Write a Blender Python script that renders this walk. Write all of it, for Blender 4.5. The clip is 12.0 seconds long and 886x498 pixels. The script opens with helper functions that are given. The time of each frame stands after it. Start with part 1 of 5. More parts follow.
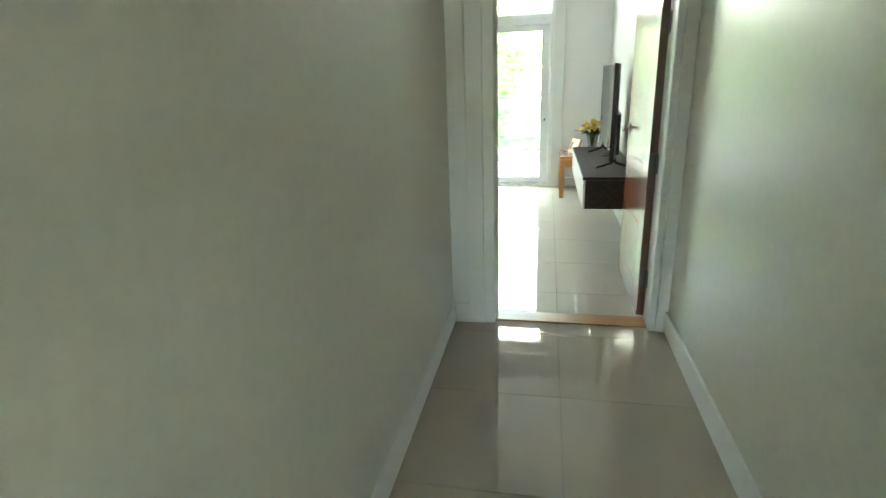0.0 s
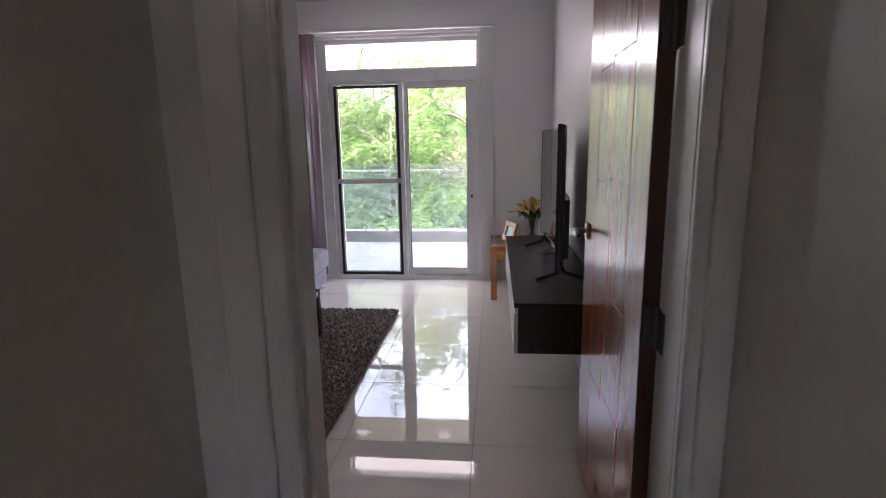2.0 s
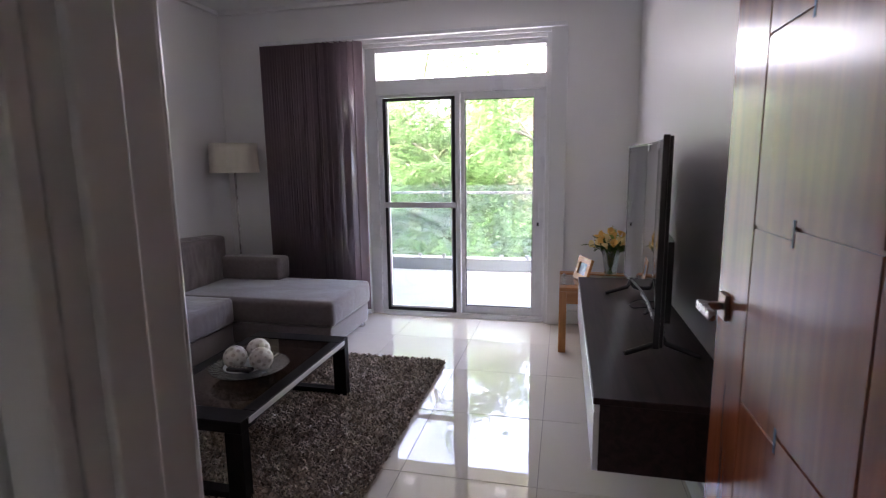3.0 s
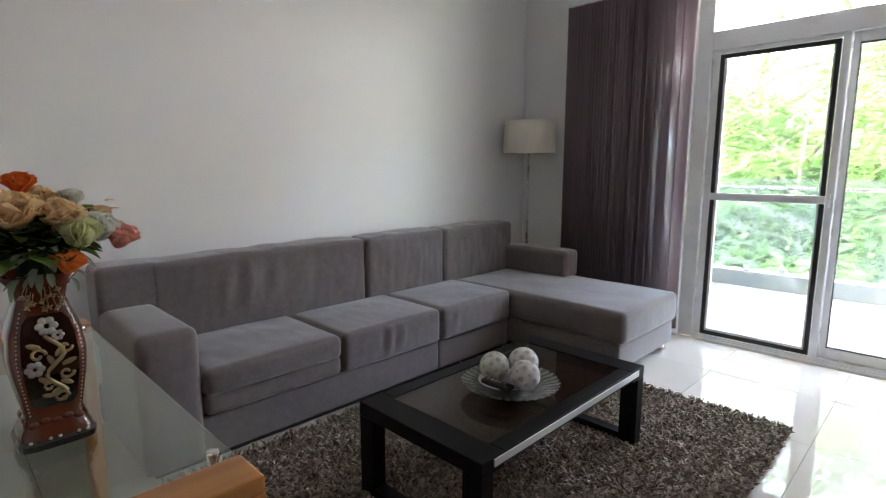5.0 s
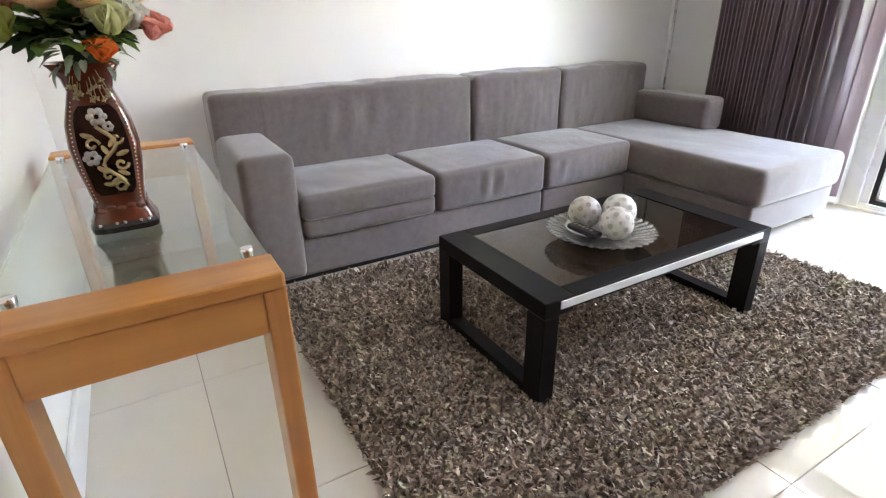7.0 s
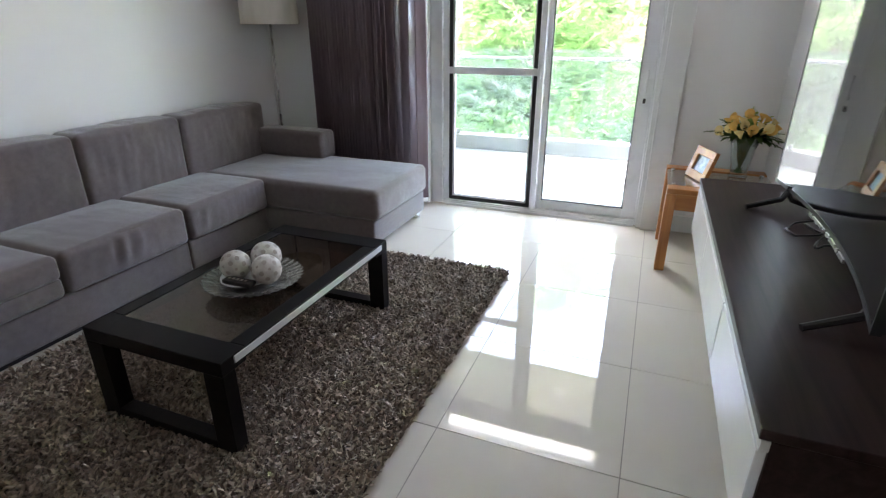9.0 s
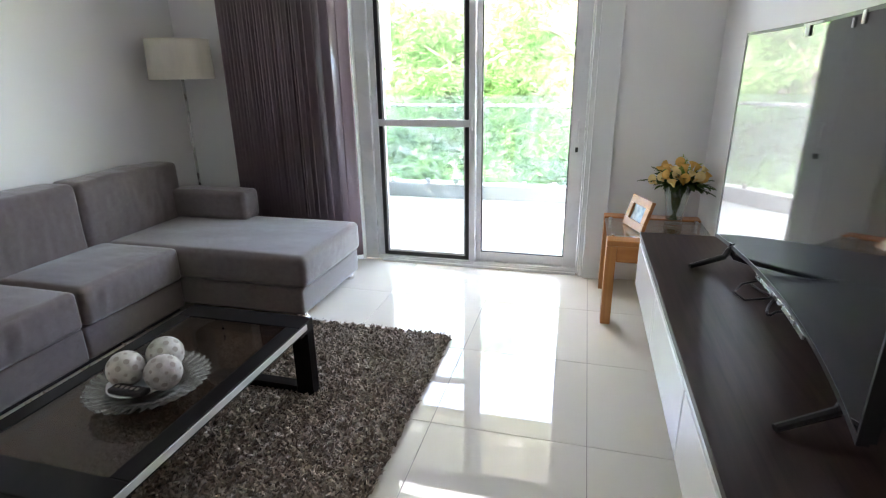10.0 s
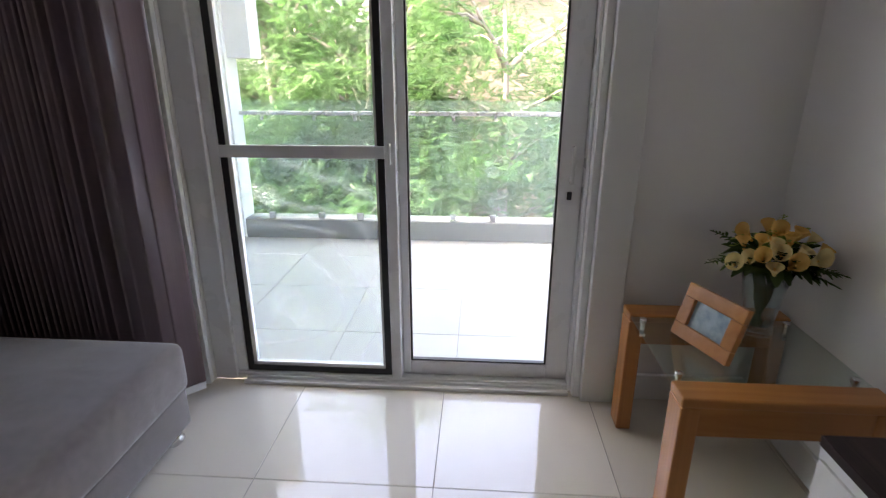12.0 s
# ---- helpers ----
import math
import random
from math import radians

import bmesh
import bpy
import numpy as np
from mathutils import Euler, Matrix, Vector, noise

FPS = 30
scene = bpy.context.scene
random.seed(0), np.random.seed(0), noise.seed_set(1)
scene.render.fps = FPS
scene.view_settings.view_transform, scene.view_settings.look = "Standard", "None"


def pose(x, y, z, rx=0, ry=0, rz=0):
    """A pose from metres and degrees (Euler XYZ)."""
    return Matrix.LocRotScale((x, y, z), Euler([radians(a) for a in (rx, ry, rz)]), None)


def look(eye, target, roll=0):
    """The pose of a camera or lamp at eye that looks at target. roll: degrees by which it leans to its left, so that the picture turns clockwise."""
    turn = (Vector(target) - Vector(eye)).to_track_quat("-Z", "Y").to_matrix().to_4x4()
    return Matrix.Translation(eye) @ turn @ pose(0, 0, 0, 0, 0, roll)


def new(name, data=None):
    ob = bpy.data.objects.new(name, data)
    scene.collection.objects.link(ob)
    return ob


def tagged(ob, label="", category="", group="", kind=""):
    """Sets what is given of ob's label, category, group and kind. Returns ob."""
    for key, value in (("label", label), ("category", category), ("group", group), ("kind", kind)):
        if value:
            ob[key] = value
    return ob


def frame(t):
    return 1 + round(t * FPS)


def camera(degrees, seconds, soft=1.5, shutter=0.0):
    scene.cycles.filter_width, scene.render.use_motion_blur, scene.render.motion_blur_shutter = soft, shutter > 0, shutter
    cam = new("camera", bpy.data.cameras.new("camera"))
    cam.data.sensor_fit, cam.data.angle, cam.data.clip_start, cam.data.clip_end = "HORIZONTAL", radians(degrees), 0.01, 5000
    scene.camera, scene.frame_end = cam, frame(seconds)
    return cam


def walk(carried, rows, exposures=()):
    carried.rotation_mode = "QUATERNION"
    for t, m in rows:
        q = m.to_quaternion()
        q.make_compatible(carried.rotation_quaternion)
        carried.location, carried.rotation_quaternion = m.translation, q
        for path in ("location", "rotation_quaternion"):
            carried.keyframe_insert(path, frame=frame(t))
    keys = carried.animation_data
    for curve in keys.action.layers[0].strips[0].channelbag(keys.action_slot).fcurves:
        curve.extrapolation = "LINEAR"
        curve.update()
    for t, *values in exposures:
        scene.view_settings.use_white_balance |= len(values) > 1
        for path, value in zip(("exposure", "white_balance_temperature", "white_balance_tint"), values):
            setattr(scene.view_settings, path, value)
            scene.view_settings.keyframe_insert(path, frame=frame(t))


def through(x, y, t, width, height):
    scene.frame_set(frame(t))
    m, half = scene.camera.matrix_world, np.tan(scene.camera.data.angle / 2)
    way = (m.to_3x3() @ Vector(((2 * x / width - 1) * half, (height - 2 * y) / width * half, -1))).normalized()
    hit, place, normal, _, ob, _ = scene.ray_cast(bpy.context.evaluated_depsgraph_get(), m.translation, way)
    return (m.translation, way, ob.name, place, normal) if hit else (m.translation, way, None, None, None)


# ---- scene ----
cam = camera(80.7, 12.0, soft=1.1, shutter=0.2)
PATH = [
    (0, (0.086, 0.288, 1.361), (-0.295, 2.152, 0.743), -2.1),
    (0.5, (0.103, 0.671, 1.365), (-0.02, 2.598, 0.845), -1.1),
    (1, (0.163, 1.117, 1.356), (0.055, 3.063, 0.905), -1.0),
    (1.5, (0.261, 1.567, 1.348), (0.132, 3.518, 0.928), -1.0),
    (2, (0.266, 1.983, 1.346), (0.071, 3.934, 0.952), -1.0),
    (2.5, (0.254, 2.363, 1.366), (-0.049, 4.308, 1.008), -0.9),
    (2.7, (0.253, 2.512, 1.361), (-0.096, 4.452, 1.023), -0.8),
    (4.3, (0.114, 3.195, 1.212), (-0.988, 4.849, 0.99), -0.4),
    (4.5, (0.057, 3.242, 1.194), (-1.149, 4.82, 0.96), -0.3),
    (5, (-0.078, 3.336, 1.186), (-1.471, 4.738, 0.879), -0.0),
    (5.5, (-0.175, 3.397, 1.145), (-1.674, 4.653, 0.724), -0.3),
    (6, (-0.177, 3.468, 1.109), (-1.764, 4.538, 0.529), -0.5),
    (6.5, (-0.128, 3.524, 1.07), (-1.75, 4.437, 0.336), -0.6),
    (7, (-0.041, 3.532, 1.068), (-1.625, 4.444, 0.257), -0.9),
    (7.5, (0.047, 3.486, 1.096), (-1.366, 4.627, 0.257), -0.7),
    (7.7, (0.074, 3.474, 1.102), (-1.23, 4.738, 0.264), -0.6),
    (9.3, (0.114, 3.43, 1.283), (-0.484, 5.192, 0.55), -0.3),
    (9.5, (0.118, 3.47, 1.296), (-0.449, 5.257, 0.599), -0.6),
    (10, (0.08, 3.668, 1.314), (-0.41, 5.499, 0.676), -0.8),
    (10.5, (-0.027, 3.956, 1.303), (-0.457, 5.806, 0.675), -0.5),
    (11, (-0.11, 4.323, 1.314), (-0.467, 6.189, 0.689), -0.8),
    (11.5, (-0.227, 4.723, 1.291), (-0.424, 6.615, 0.675), -0.0),
    (12, (-0.304, 5.183, 1.279), (-0.432, 7.075, 0.641), 0.0),
]
walk(cam, [(t, look(eye, target, roll)) for t, eye, target, roll in PATH],
     exposures=[(0, 6.85, 7350, -5), (0.6, 6.33, 7660, 31), (1, 5.98, 7460, 37), (1.5, 5.1, 7160, 35), (2, 5.12, 7010, 35), (2.7, 5.32, 6810, 34), (4.3, 5.65, 7060, 23), (5.5, 6.38, 7060, 17), (6.3, 7.05, 7210, 17),
                (7.1, 7.25, 7210, 18), (7.5, 6.45, 7110, 17), (7.7, 6.3, 7060, 17), (9.3, 6.03, 6810, 16), (10, 6.11, 6860, 16), (10.5, 5.59, 6960, 18), (11.2, 5.42, 7170, 25), (12, 4.77, 7270, 24)])

# ---- light ----
world = bpy.data.worlds.new("sky")
scene.world = world
world.use_nodes = True
wn = world.node_tree.nodes
sky = wn.new("ShaderNodeTexSky")
sky.sky_type, sky.sun_disc = "NISHITA", False
sky.sun_elevation, sky.sun_rotation = radians(50), radians(257)
sky.dust_density, sky.air_density = 6.0, 1.0
wn["Background"].inputs["Strength"].default_value = 0.15
world.node_tree.links.new(sky.outputs["Color"], wn["Background"].inputs["Color"])
sun = new("sun", bpy.data.lights.new("sun", "SUN"))
sun.data.energy, sun.data.angle, sun.data.color = 1.1, radians(12), (1.0, 0.97, 0.92)
sun.matrix_world = look((-13, -3.0, 15.9), (0, 0, 0))
# the sky's light in the openings of the sliding door and its transom
for name, z, high, watts in (("door_daylight", 1.00, 1.84, 0.21), ("transom_daylight", 2.176, 0.21, 0.22)):
    glow = new(name, bpy.data.lights.new(name, "AREA"))
    glow.data.shape, glow.data.size, glow.data.size_y = "RECTANGLE", 1.36, high
    glow.data.energy, glow.data.color = watts, (0.965, 0.975, 1.03)
    glow.matrix_world = look((-0.63, 7.215, z), (-0.63, 5.0, z - 0.1))


# ---- materials ----
def nodes_of(name):
    mat = bpy.data.materials.new(name)
    mat.use_nodes = True
    nt = mat.node_tree
    return mat, nt, nt.nodes["Principled BSDF"]


def surface(name, color, rough=0.5, metal=0.0, scale=20.0, vary=0.12, bump=0.1, bump_scale=120.0, stretch=(1, 1, 1), coat=0.0, spec=0.5,
            per_object=0.0, second=None, detail=5.0):
    """A paint, stone, wood or cloth: colour varied at two scales, roughness varied, fine relief."""
    mat, nt, bsdf = nodes_of(name)
    n, ln = nt.nodes, nt.links
    tc = n.new("ShaderNodeTexCoord")
    mp = n.new("ShaderNodeMapping")
    mp.inputs["Scale"].default_value = stretch
    ln.new(tc.outputs["Object"], mp.inputs["Vector"])
    big, fine = n.new("ShaderNodeTexNoise"), n.new("ShaderNodeTexNoise")
    big.inputs["Scale"].default_value, fine.inputs["Scale"].default_value = scale, bump_scale
    big.inputs["Detail"].default_value = detail
    for t in (big, fine):
        ln.new(mp.outputs["Vector"], t.inputs["Vector"])
    ramp = n.new("ShaderNodeMix")
    ramp.data_type = "RGBA"
    dark = second or tuple(c * (1 - 2 * vary) for c in color)
    ramp.inputs["A"].default_value = (*dark, 1)
    ramp.inputs["B"].default_value = (*(color if second else [min(1, c * (1 + vary)) for c in color]), 1)
    ln.new(big.outputs["Fac"], ramp.inputs["Factor"])
    out = ramp.outputs["Result"]
    if per_object:
        info, hsv, mr = n.new("ShaderNodeObjectInfo"), n.new("ShaderNodeHueSaturation"), n.new("ShaderNodeMapRange")
        mr.inputs["To Min"].default_value, mr.inputs["To Max"].default_value = 1 - per_object, 1 + per_object
        ln.new(info.outputs["Random"], mr.inputs["Value"])
        ln.new(mr.outputs["Result"], hsv.inputs["Value"])
        ln.new(out, hsv.inputs["Color"])
        out = hsv.outputs["Color"]
    ln.new(out, bsdf.inputs["Base Color"])
    rr = n.new("ShaderNodeMapRange")
    rr.inputs["To Min"].default_value, rr.inputs["To Max"].default_value = rough * 0.8, min(1, rough * 1.2)
    ln.new(big.outputs["Fac"], rr.inputs["Value"])
    ln.new(rr.outputs["Result"], bsdf.inputs["Roughness"])
    bsdf.inputs["Metallic"].default_value = metal
    bsdf.inputs["Coat Weight"].default_value = coat
    bsdf.inputs["Coat Roughness"].default_value = 0.05
    bsdf.inputs["Specular IOR Level"].default_value = spec
    if bump:
        b = n.new("ShaderNodeBump")
        b.inputs["Strength"].default_value, b.inputs["Distance"].default_value = bump, 0.002
        ln.new(fine.outputs["Fac"], b.inputs["Height"])
        ln.new(b.outputs["Normal"], bsdf.inputs["Normal"])
    return mat


def wood(name, light, dark, rough, axis, coat=0.0, bands=14.0):
    """Grain along one axis: stretched noise over a distorted wave."""
    mat, nt, bsdf = nodes_of(name)
    n, ln = nt.nodes, nt.links
    tc, mp = n.new("ShaderNodeTexCoord"), n.new("ShaderNodeMapping")
    s = [bands, bands, bands]
    s["xyz".index(axis)] = bands * 0.06
    mp.inputs["Scale"].default_value = s
    ln.new(tc.outputs["Object"], mp.inputs["Vector"])
    grain, pores = n.new("ShaderNodeTexNoise"), n.new("ShaderNodeTexNoise")
    grain.inputs["Scale"].default_value, grain.inputs["Detail"].default_value, grain.inputs["Distortion"].default_value = 1.6, 8, 0.8
    pores.inputs["Scale"].default_value, pores.inputs["Detail"].default_value = 14, 3
    for t in (grain, pores):
        ln.new(mp.outputs["Vector"], t.inputs["Vector"])
    mix = n.new("ShaderNodeMix")
    mix.data_type = "RGBA"
    mix.inputs["A"].default_value, mix.inputs["B"].default_value = (*dark, 1), (*light, 1)
    st = n.new("ShaderNodeMapRange")
    st.inputs["From Min"].default_value, st.inputs["From Max"].default_value = 0.3, 0.7
    ln.new(grain.outputs["Fac"], st.inputs["Value"])
    ln.new(st.outputs["Result"], mix.inputs["Factor"])
    ln.new(mix.outputs["Result"], bsdf.inputs["Base Color"])
    bsdf.inputs["Roughness"].default_value, bsdf.inputs["Coat Weight"].default_value = rough, coat
    bsdf.inputs["Coat Roughness"].default_value = 0.12
    b = n.new("ShaderNodeBump")
    b.inputs["Strength"].default_value, b.inputs["Distance"].default_value = 0.15, 0.001
    ln.new(pores.outputs["Fac"], b.inputs["Height"])
    ln.new(b.outputs["Normal"], bsdf.inputs["Normal"])
    return mat


def pane_glass(name, tint=(1, 1, 1), gloss=1.0, haze=0.0, film=(0.8, 0.85, 0.82), ring_sheen=0.0):
    """Thin glass: clear, with Fresnel gloss; haze mixes in an even pale veil."""
    mat, nt, bsdf = nodes_of(name)
    n, ln = nt.nodes, nt.links
    n.remove(bsdf)
    clear, shiny, lw, mix, pw, ma = (n.new("ShaderNodeBsdfTransparent"), n.new("ShaderNodeBsdfGlossy"), n.new("ShaderNodeLayerWeight"),
                                     n.new("ShaderNodeMixShader"), n.new("ShaderNodeMath"), n.new("ShaderNodeMath"))
    clear.inputs["Color"].default_value = (*tint, 1)
    shiny.inputs["Roughness"].default_value = 0.01
    lw.inputs["Blend"].default_value = 0.5
    pw.operation, ma.operation = "POWER", "MULTIPLY_ADD"
    pw.inputs[1].default_value = 4.0
    ma.inputs[1].default_value, ma.inputs[2].default_value = 0.75 * gloss, 0.035 * gloss
    ma.use_clamp = True
    ln.new(lw.outputs["Facing"], pw.inputs[0])
    ln.new(pw.outputs["Value"], ma.inputs[0])
    ln.new(ma.outputs["Value"], mix.inputs["Fac"])
    ln.new(clear.outputs["BSDF"], mix.inputs[1])
    ln.new(shiny.outputs["BSDF"], mix.inputs[2])
    if haze:
        veil, both = n.new("ShaderNodeBsdfTranslucent" if ring_sheen else "ShaderNodeBsdfDiffuse"), n.new("ShaderNodeMixShader")
        veil.inputs["Color"].default_value = (*film, 1)
        both.inputs["Fac"].default_value = haze
        # bright rings painted into the pane in place of swirling reflections
        if ring_sheen:
            tc, swirl, mul = n.new("ShaderNodeTexCoord"), n.new("ShaderNodeTexWave"), n.new("ShaderNodeMath")
            swirl.wave_type, swirl.rings_direction = "RINGS", "Y"
            shift = n.new("ShaderNodeMapping")
            shift.inputs["Location"].default_value = (1.08, 0.0, -0.36)
            swirl.inputs["Scale"].default_value, swirl.inputs["Distortion"].default_value, swirl.inputs["Detail Scale"].default_value = 2.3, 7.5, 1.6
            mul.operation = "MULTIPLY"
            mul.inputs[1].default_value = ring_sheen
            ln.new(tc.outputs["Object"], shift.inputs["Vector"])
            ln.new(shift.outputs["Vector"], swirl.inputs["Vector"])
            sharp = n.new("ShaderNodeMath")
            sharp.operation = "POWER"
            sharp.inputs[1].default_value = 12.0
            ln.new(swirl.outputs["Fac"], sharp.inputs[0])
            ln.new(sharp.outputs["Value"], mul.inputs[0])
            ln.new(mul.outputs["Value"], both.inputs["Fac"])
        ln.new(mix.outputs["Shader"], both.inputs[1])
        ln.new(veil.outputs["BSDF"], both.inputs[2])
        mix = both
    ln.new(mix.outputs["Shader"], n["Material Output"].inputs["Surface"])
    return mat


def leaf_material(name, color, through):
    mat, nt, bsdf = nodes_of(name)
    n, ln = nt.nodes, nt.links
    geo, hsv, mr = n.new("ShaderNodeNewGeometry"), n.new("ShaderNodeHueSaturation"), n.new("ShaderNodeMapRange")
    mr.inputs["To Min"].default_value, mr.inputs["To Max"].default_value = 0.55, 1.5
    ln.new(geo.outputs["Random Per Island"], mr.inputs["Value"])
    ln.new(mr.outputs["Result"], hsv.inputs["Value"])
    hsv.inputs["Color"].default_value = (*color, 1)
    ln.new(hsv.outputs["Color"], bsdf.inputs["Base Color"])
    bsdf.inputs["Roughness"].default_value = 0.5
    tr, mix = n.new("ShaderNodeBsdfTranslucent"), n.new("ShaderNodeMixShader")
    ln.new(hsv.outputs["Color"], tr.inputs["Color"])
    mix.inputs["Fac"].default_value = through
    ln.new(bsdf.outputs["BSDF"], mix.inputs[1])
    ln.new(tr.outputs["BSDF"], mix.inputs[2])
    ln.new(mix.outputs["Shader"], n["Material Output"].inputs["Surface"])
    return mat


WALL = surface("wall_paint", (0.83, 0.825, 0.81), 0.40, scale=1.5, vary=0.02, bump=0.08, bump_scale=90)
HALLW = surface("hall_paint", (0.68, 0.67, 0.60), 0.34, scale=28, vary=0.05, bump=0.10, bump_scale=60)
CEIL = surface("ceiling_paint", (0.86, 0.855, 0.84), 0.7, scale=2, vary=0.015, bump=0.05)
TRIM = surface("trim_paint", (0.74, 0.75, 0.74), 0.3, scale=4, vary=0.02, bump=0.04)
UPVC = surface("white_frame", (0.78, 0.79, 0.80), 0.28, scale=6, vary=0.015, bump=0.02)
BLACKF = surface("black_rubber", (0.02, 0.02, 0.024), 0.5, scale=20, vary=0.1)
TILE = surface("polished_tile", (0.68, 0.63, 0.55), 0.012, scale=3.0, vary=0.035, bump=0.003, bump_scale=30, per_object=0.02, spec=0.5)
# hall tiles: darker, browner base colour than the room tiles
HTILE = surface("polished_hall_tile", (0.40, 0.345, 0.29), 0.018, scale=3.0, vary=0.06, bump=0.003, bump_scale=30, per_object=0.03, spec=0.7)
GROUT = surface("grout", (0.30, 0.27, 0.24), 0.8, scale=40, vary=0.15)
TERR = surface("terrace_tile", (0.46, 0.445, 0.42), 0.35, scale=4, vary=0.05, bump=0.05, per_object=0.02)
KERB = surface("kerb_render", (0.24, 0.245, 0.23), 0.7, scale=8, vary=0.08)
DOORW = wood("door_mahogany", (0.37, 0.095, 0.034), (0.23, 0.055, 0.020), 0.22, "z", coat=0.05)
DOORW.node_tree.nodes["Bump"].inputs["Strength"].default_value = 0.03
DOORE = wood("door_edge_wood", (0.10, 0.035, 0.016), (0.05, 0.018, 0.010), 0.4, "z")
THRESH = wood("threshold_wood", (0.48, 0.25, 0.11), (0.36, 0.17, 0.07), 0.35, "x")
PINE_Y = wood("honey_wood_y", (0.56, 0.245, 0.065), (0.42, 0.155, 0.036), 0.35, "y", coat=0.2)
PINE_X = wood("honey_wood_x", (0.52, 0.225, 0.06), (0.40, 0.145, 0.033), 0.35, "x", coat=0.2)
PINE_Z = wood("honey_wood_z", (0.53, 0.225, 0.06), (0.40, 0.145, 0.033), 0.35, "z", coat=0.2)
DOORW.node_tree.nodes["Principled BSDF"].inputs["Specular IOR Level"].default_value = 0.5
WENGE = wood("wenge", (0.040, 0.022, 0.020), (0.016, 0.009, 0.008), 0.42, "y", bands=22)
BLACKW = wood("black_wood", (0.007, 0.0055, 0.0055), (0.0035, 0.003, 0.003), 0.45, "y", bands=20)
for m in (WENGE, BLACKW):
    m.node_tree.nodes["Principled BSDF"].inputs["Specular IOR Level"].default_value = 0.16
WHITEL = surface("white_lacquer", (0.74, 0.74, 0.74), 0.22, scale=3, vary=0.015, bump=0.02)
SOFA = surface("grey_weave", (0.164, 0.135, 0.130), 0.92, scale=38, vary=0.17, detail=9, bump=0.55, bump_scale=420, spec=0.2)
SOFA.node_tree.nodes["Principled BSDF"].inputs["Sheen Weight"].default_value = 0.6
SOFA.node_tree.nodes["Principled BSDF"].inputs["Sheen Roughness"].default_value = 0.5
CHROME = surface("chrome", (0.75, 0.75, 0.76), 0.12, metal=1.0, vary=0.03, bump=0)
STEEL = surface("brushed_steel", (0.50, 0.49, 0.48), 0.28, metal=1.0, vary=0.05, bump=0.05)
HINGE = surface("dark_hinge", (0.10, 0.09, 0.085), 0.4, metal=0.9, vary=0.1)
BRONZE = surface("dark_bronze", (0.22, 0.15, 0.11), 0.3, metal=1.0, vary=0.08)
PLASTIC = surface("black_plastic", (0.014, 0.014, 0.016), 0.32, vary=0.1, bump=0.03)
SCREEN = surface("tv_screen", (0.006, 0.006, 0.008), 0.025, scale=2, vary=0.05, bump=0, coat=0.6, spec=0.7)
CURT = surface("satin_curtain", (0.21, 0.152, 0.172), 0.22, scale=30, vary=0.12, bump=0.15, bump_scale=300, stretch=(1, 1, 0.02), spec=0.6)
LINING = surface("curtain_lining", (0.45, 0.40, 0.42), 0.6, scale=30, vary=0.08, bump=0.1, stretch=(1, 1, 0.05))
SHADE = surface("lamp_shade_silk", (0.62, 0.57, 0.48), 0.5, scale=14, vary=0.12, bump=0.15, bump_scale=60, stretch=(1, 1, 0.3))
RUGB = surface("rug_backing", (0.10, 0.085, 0.075), 0.95, scale=30, vary=0.2)
GLASS = pane_glass("clear_glass", (0.97, 0.985, 0.98))
SCREENG = pane_glass("screen_pane", (0.84, 0.865, 0.86), 0.8, haze=0.05, ring_sheen=0.06, film=(0.9, 0.92, 0.92))
SCREENU = pane_glass("upper_screen_pane", (0.84, 0.865, 0.86), 0.8, haze=0.06)
# haze whitens the rail panes: outdoor glare put into the glass colour
GREENG = pane_glass("rail_glass", (0.88, 0.96, 0.92), 1.5, haze=0.06)
TABLEG = pane_glass("table_glass", (0.88, 0.94, 0.91), 1.7)
SMOKE = pane_glass("smoked_glass", (0.42, 0.34, 0.29), 1.0, haze=0.06, film=(0.16, 0.11, 0.08))
VASEG = pane_glass("vase_glass", (0.90, 0.945, 0.94), 2.4, haze=0.015)
CRYSTAL = pane_glass("crystal", (0.86, 0.90, 0.90), 3.0)


# ---- mesh helpers ----
def box(bm, x0, x1, y0, y1, z0, z1, bevel=0.0, seg=2):
    vs = bmesh.ops.create_cube(bm, size=1.0)["verts"]
    for v in vs:
        v.co = Vector((x0 + (v.co.x + 0.5) * (x1 - x0), y0 + (v.co.y + 0.5) * (y1 - y0), z0 + (v.co.z + 0.5) * (z1 - z0)))
    if bevel:
        edges = list({e for v in vs for e in v.link_edges})
        bmesh.ops.bevel(bm, geom=edges, offset=bevel, segments=seg, affect="EDGES", profile=0.5)
    return bm


def B(*args, **kw):
    return box(bmesh.new(), *args, **kw)


def boxes(*rows, bevel=0.0):
    bm = bmesh.new()
    for r in rows:
        box(bm, *r, bevel=bevel)
    return bm


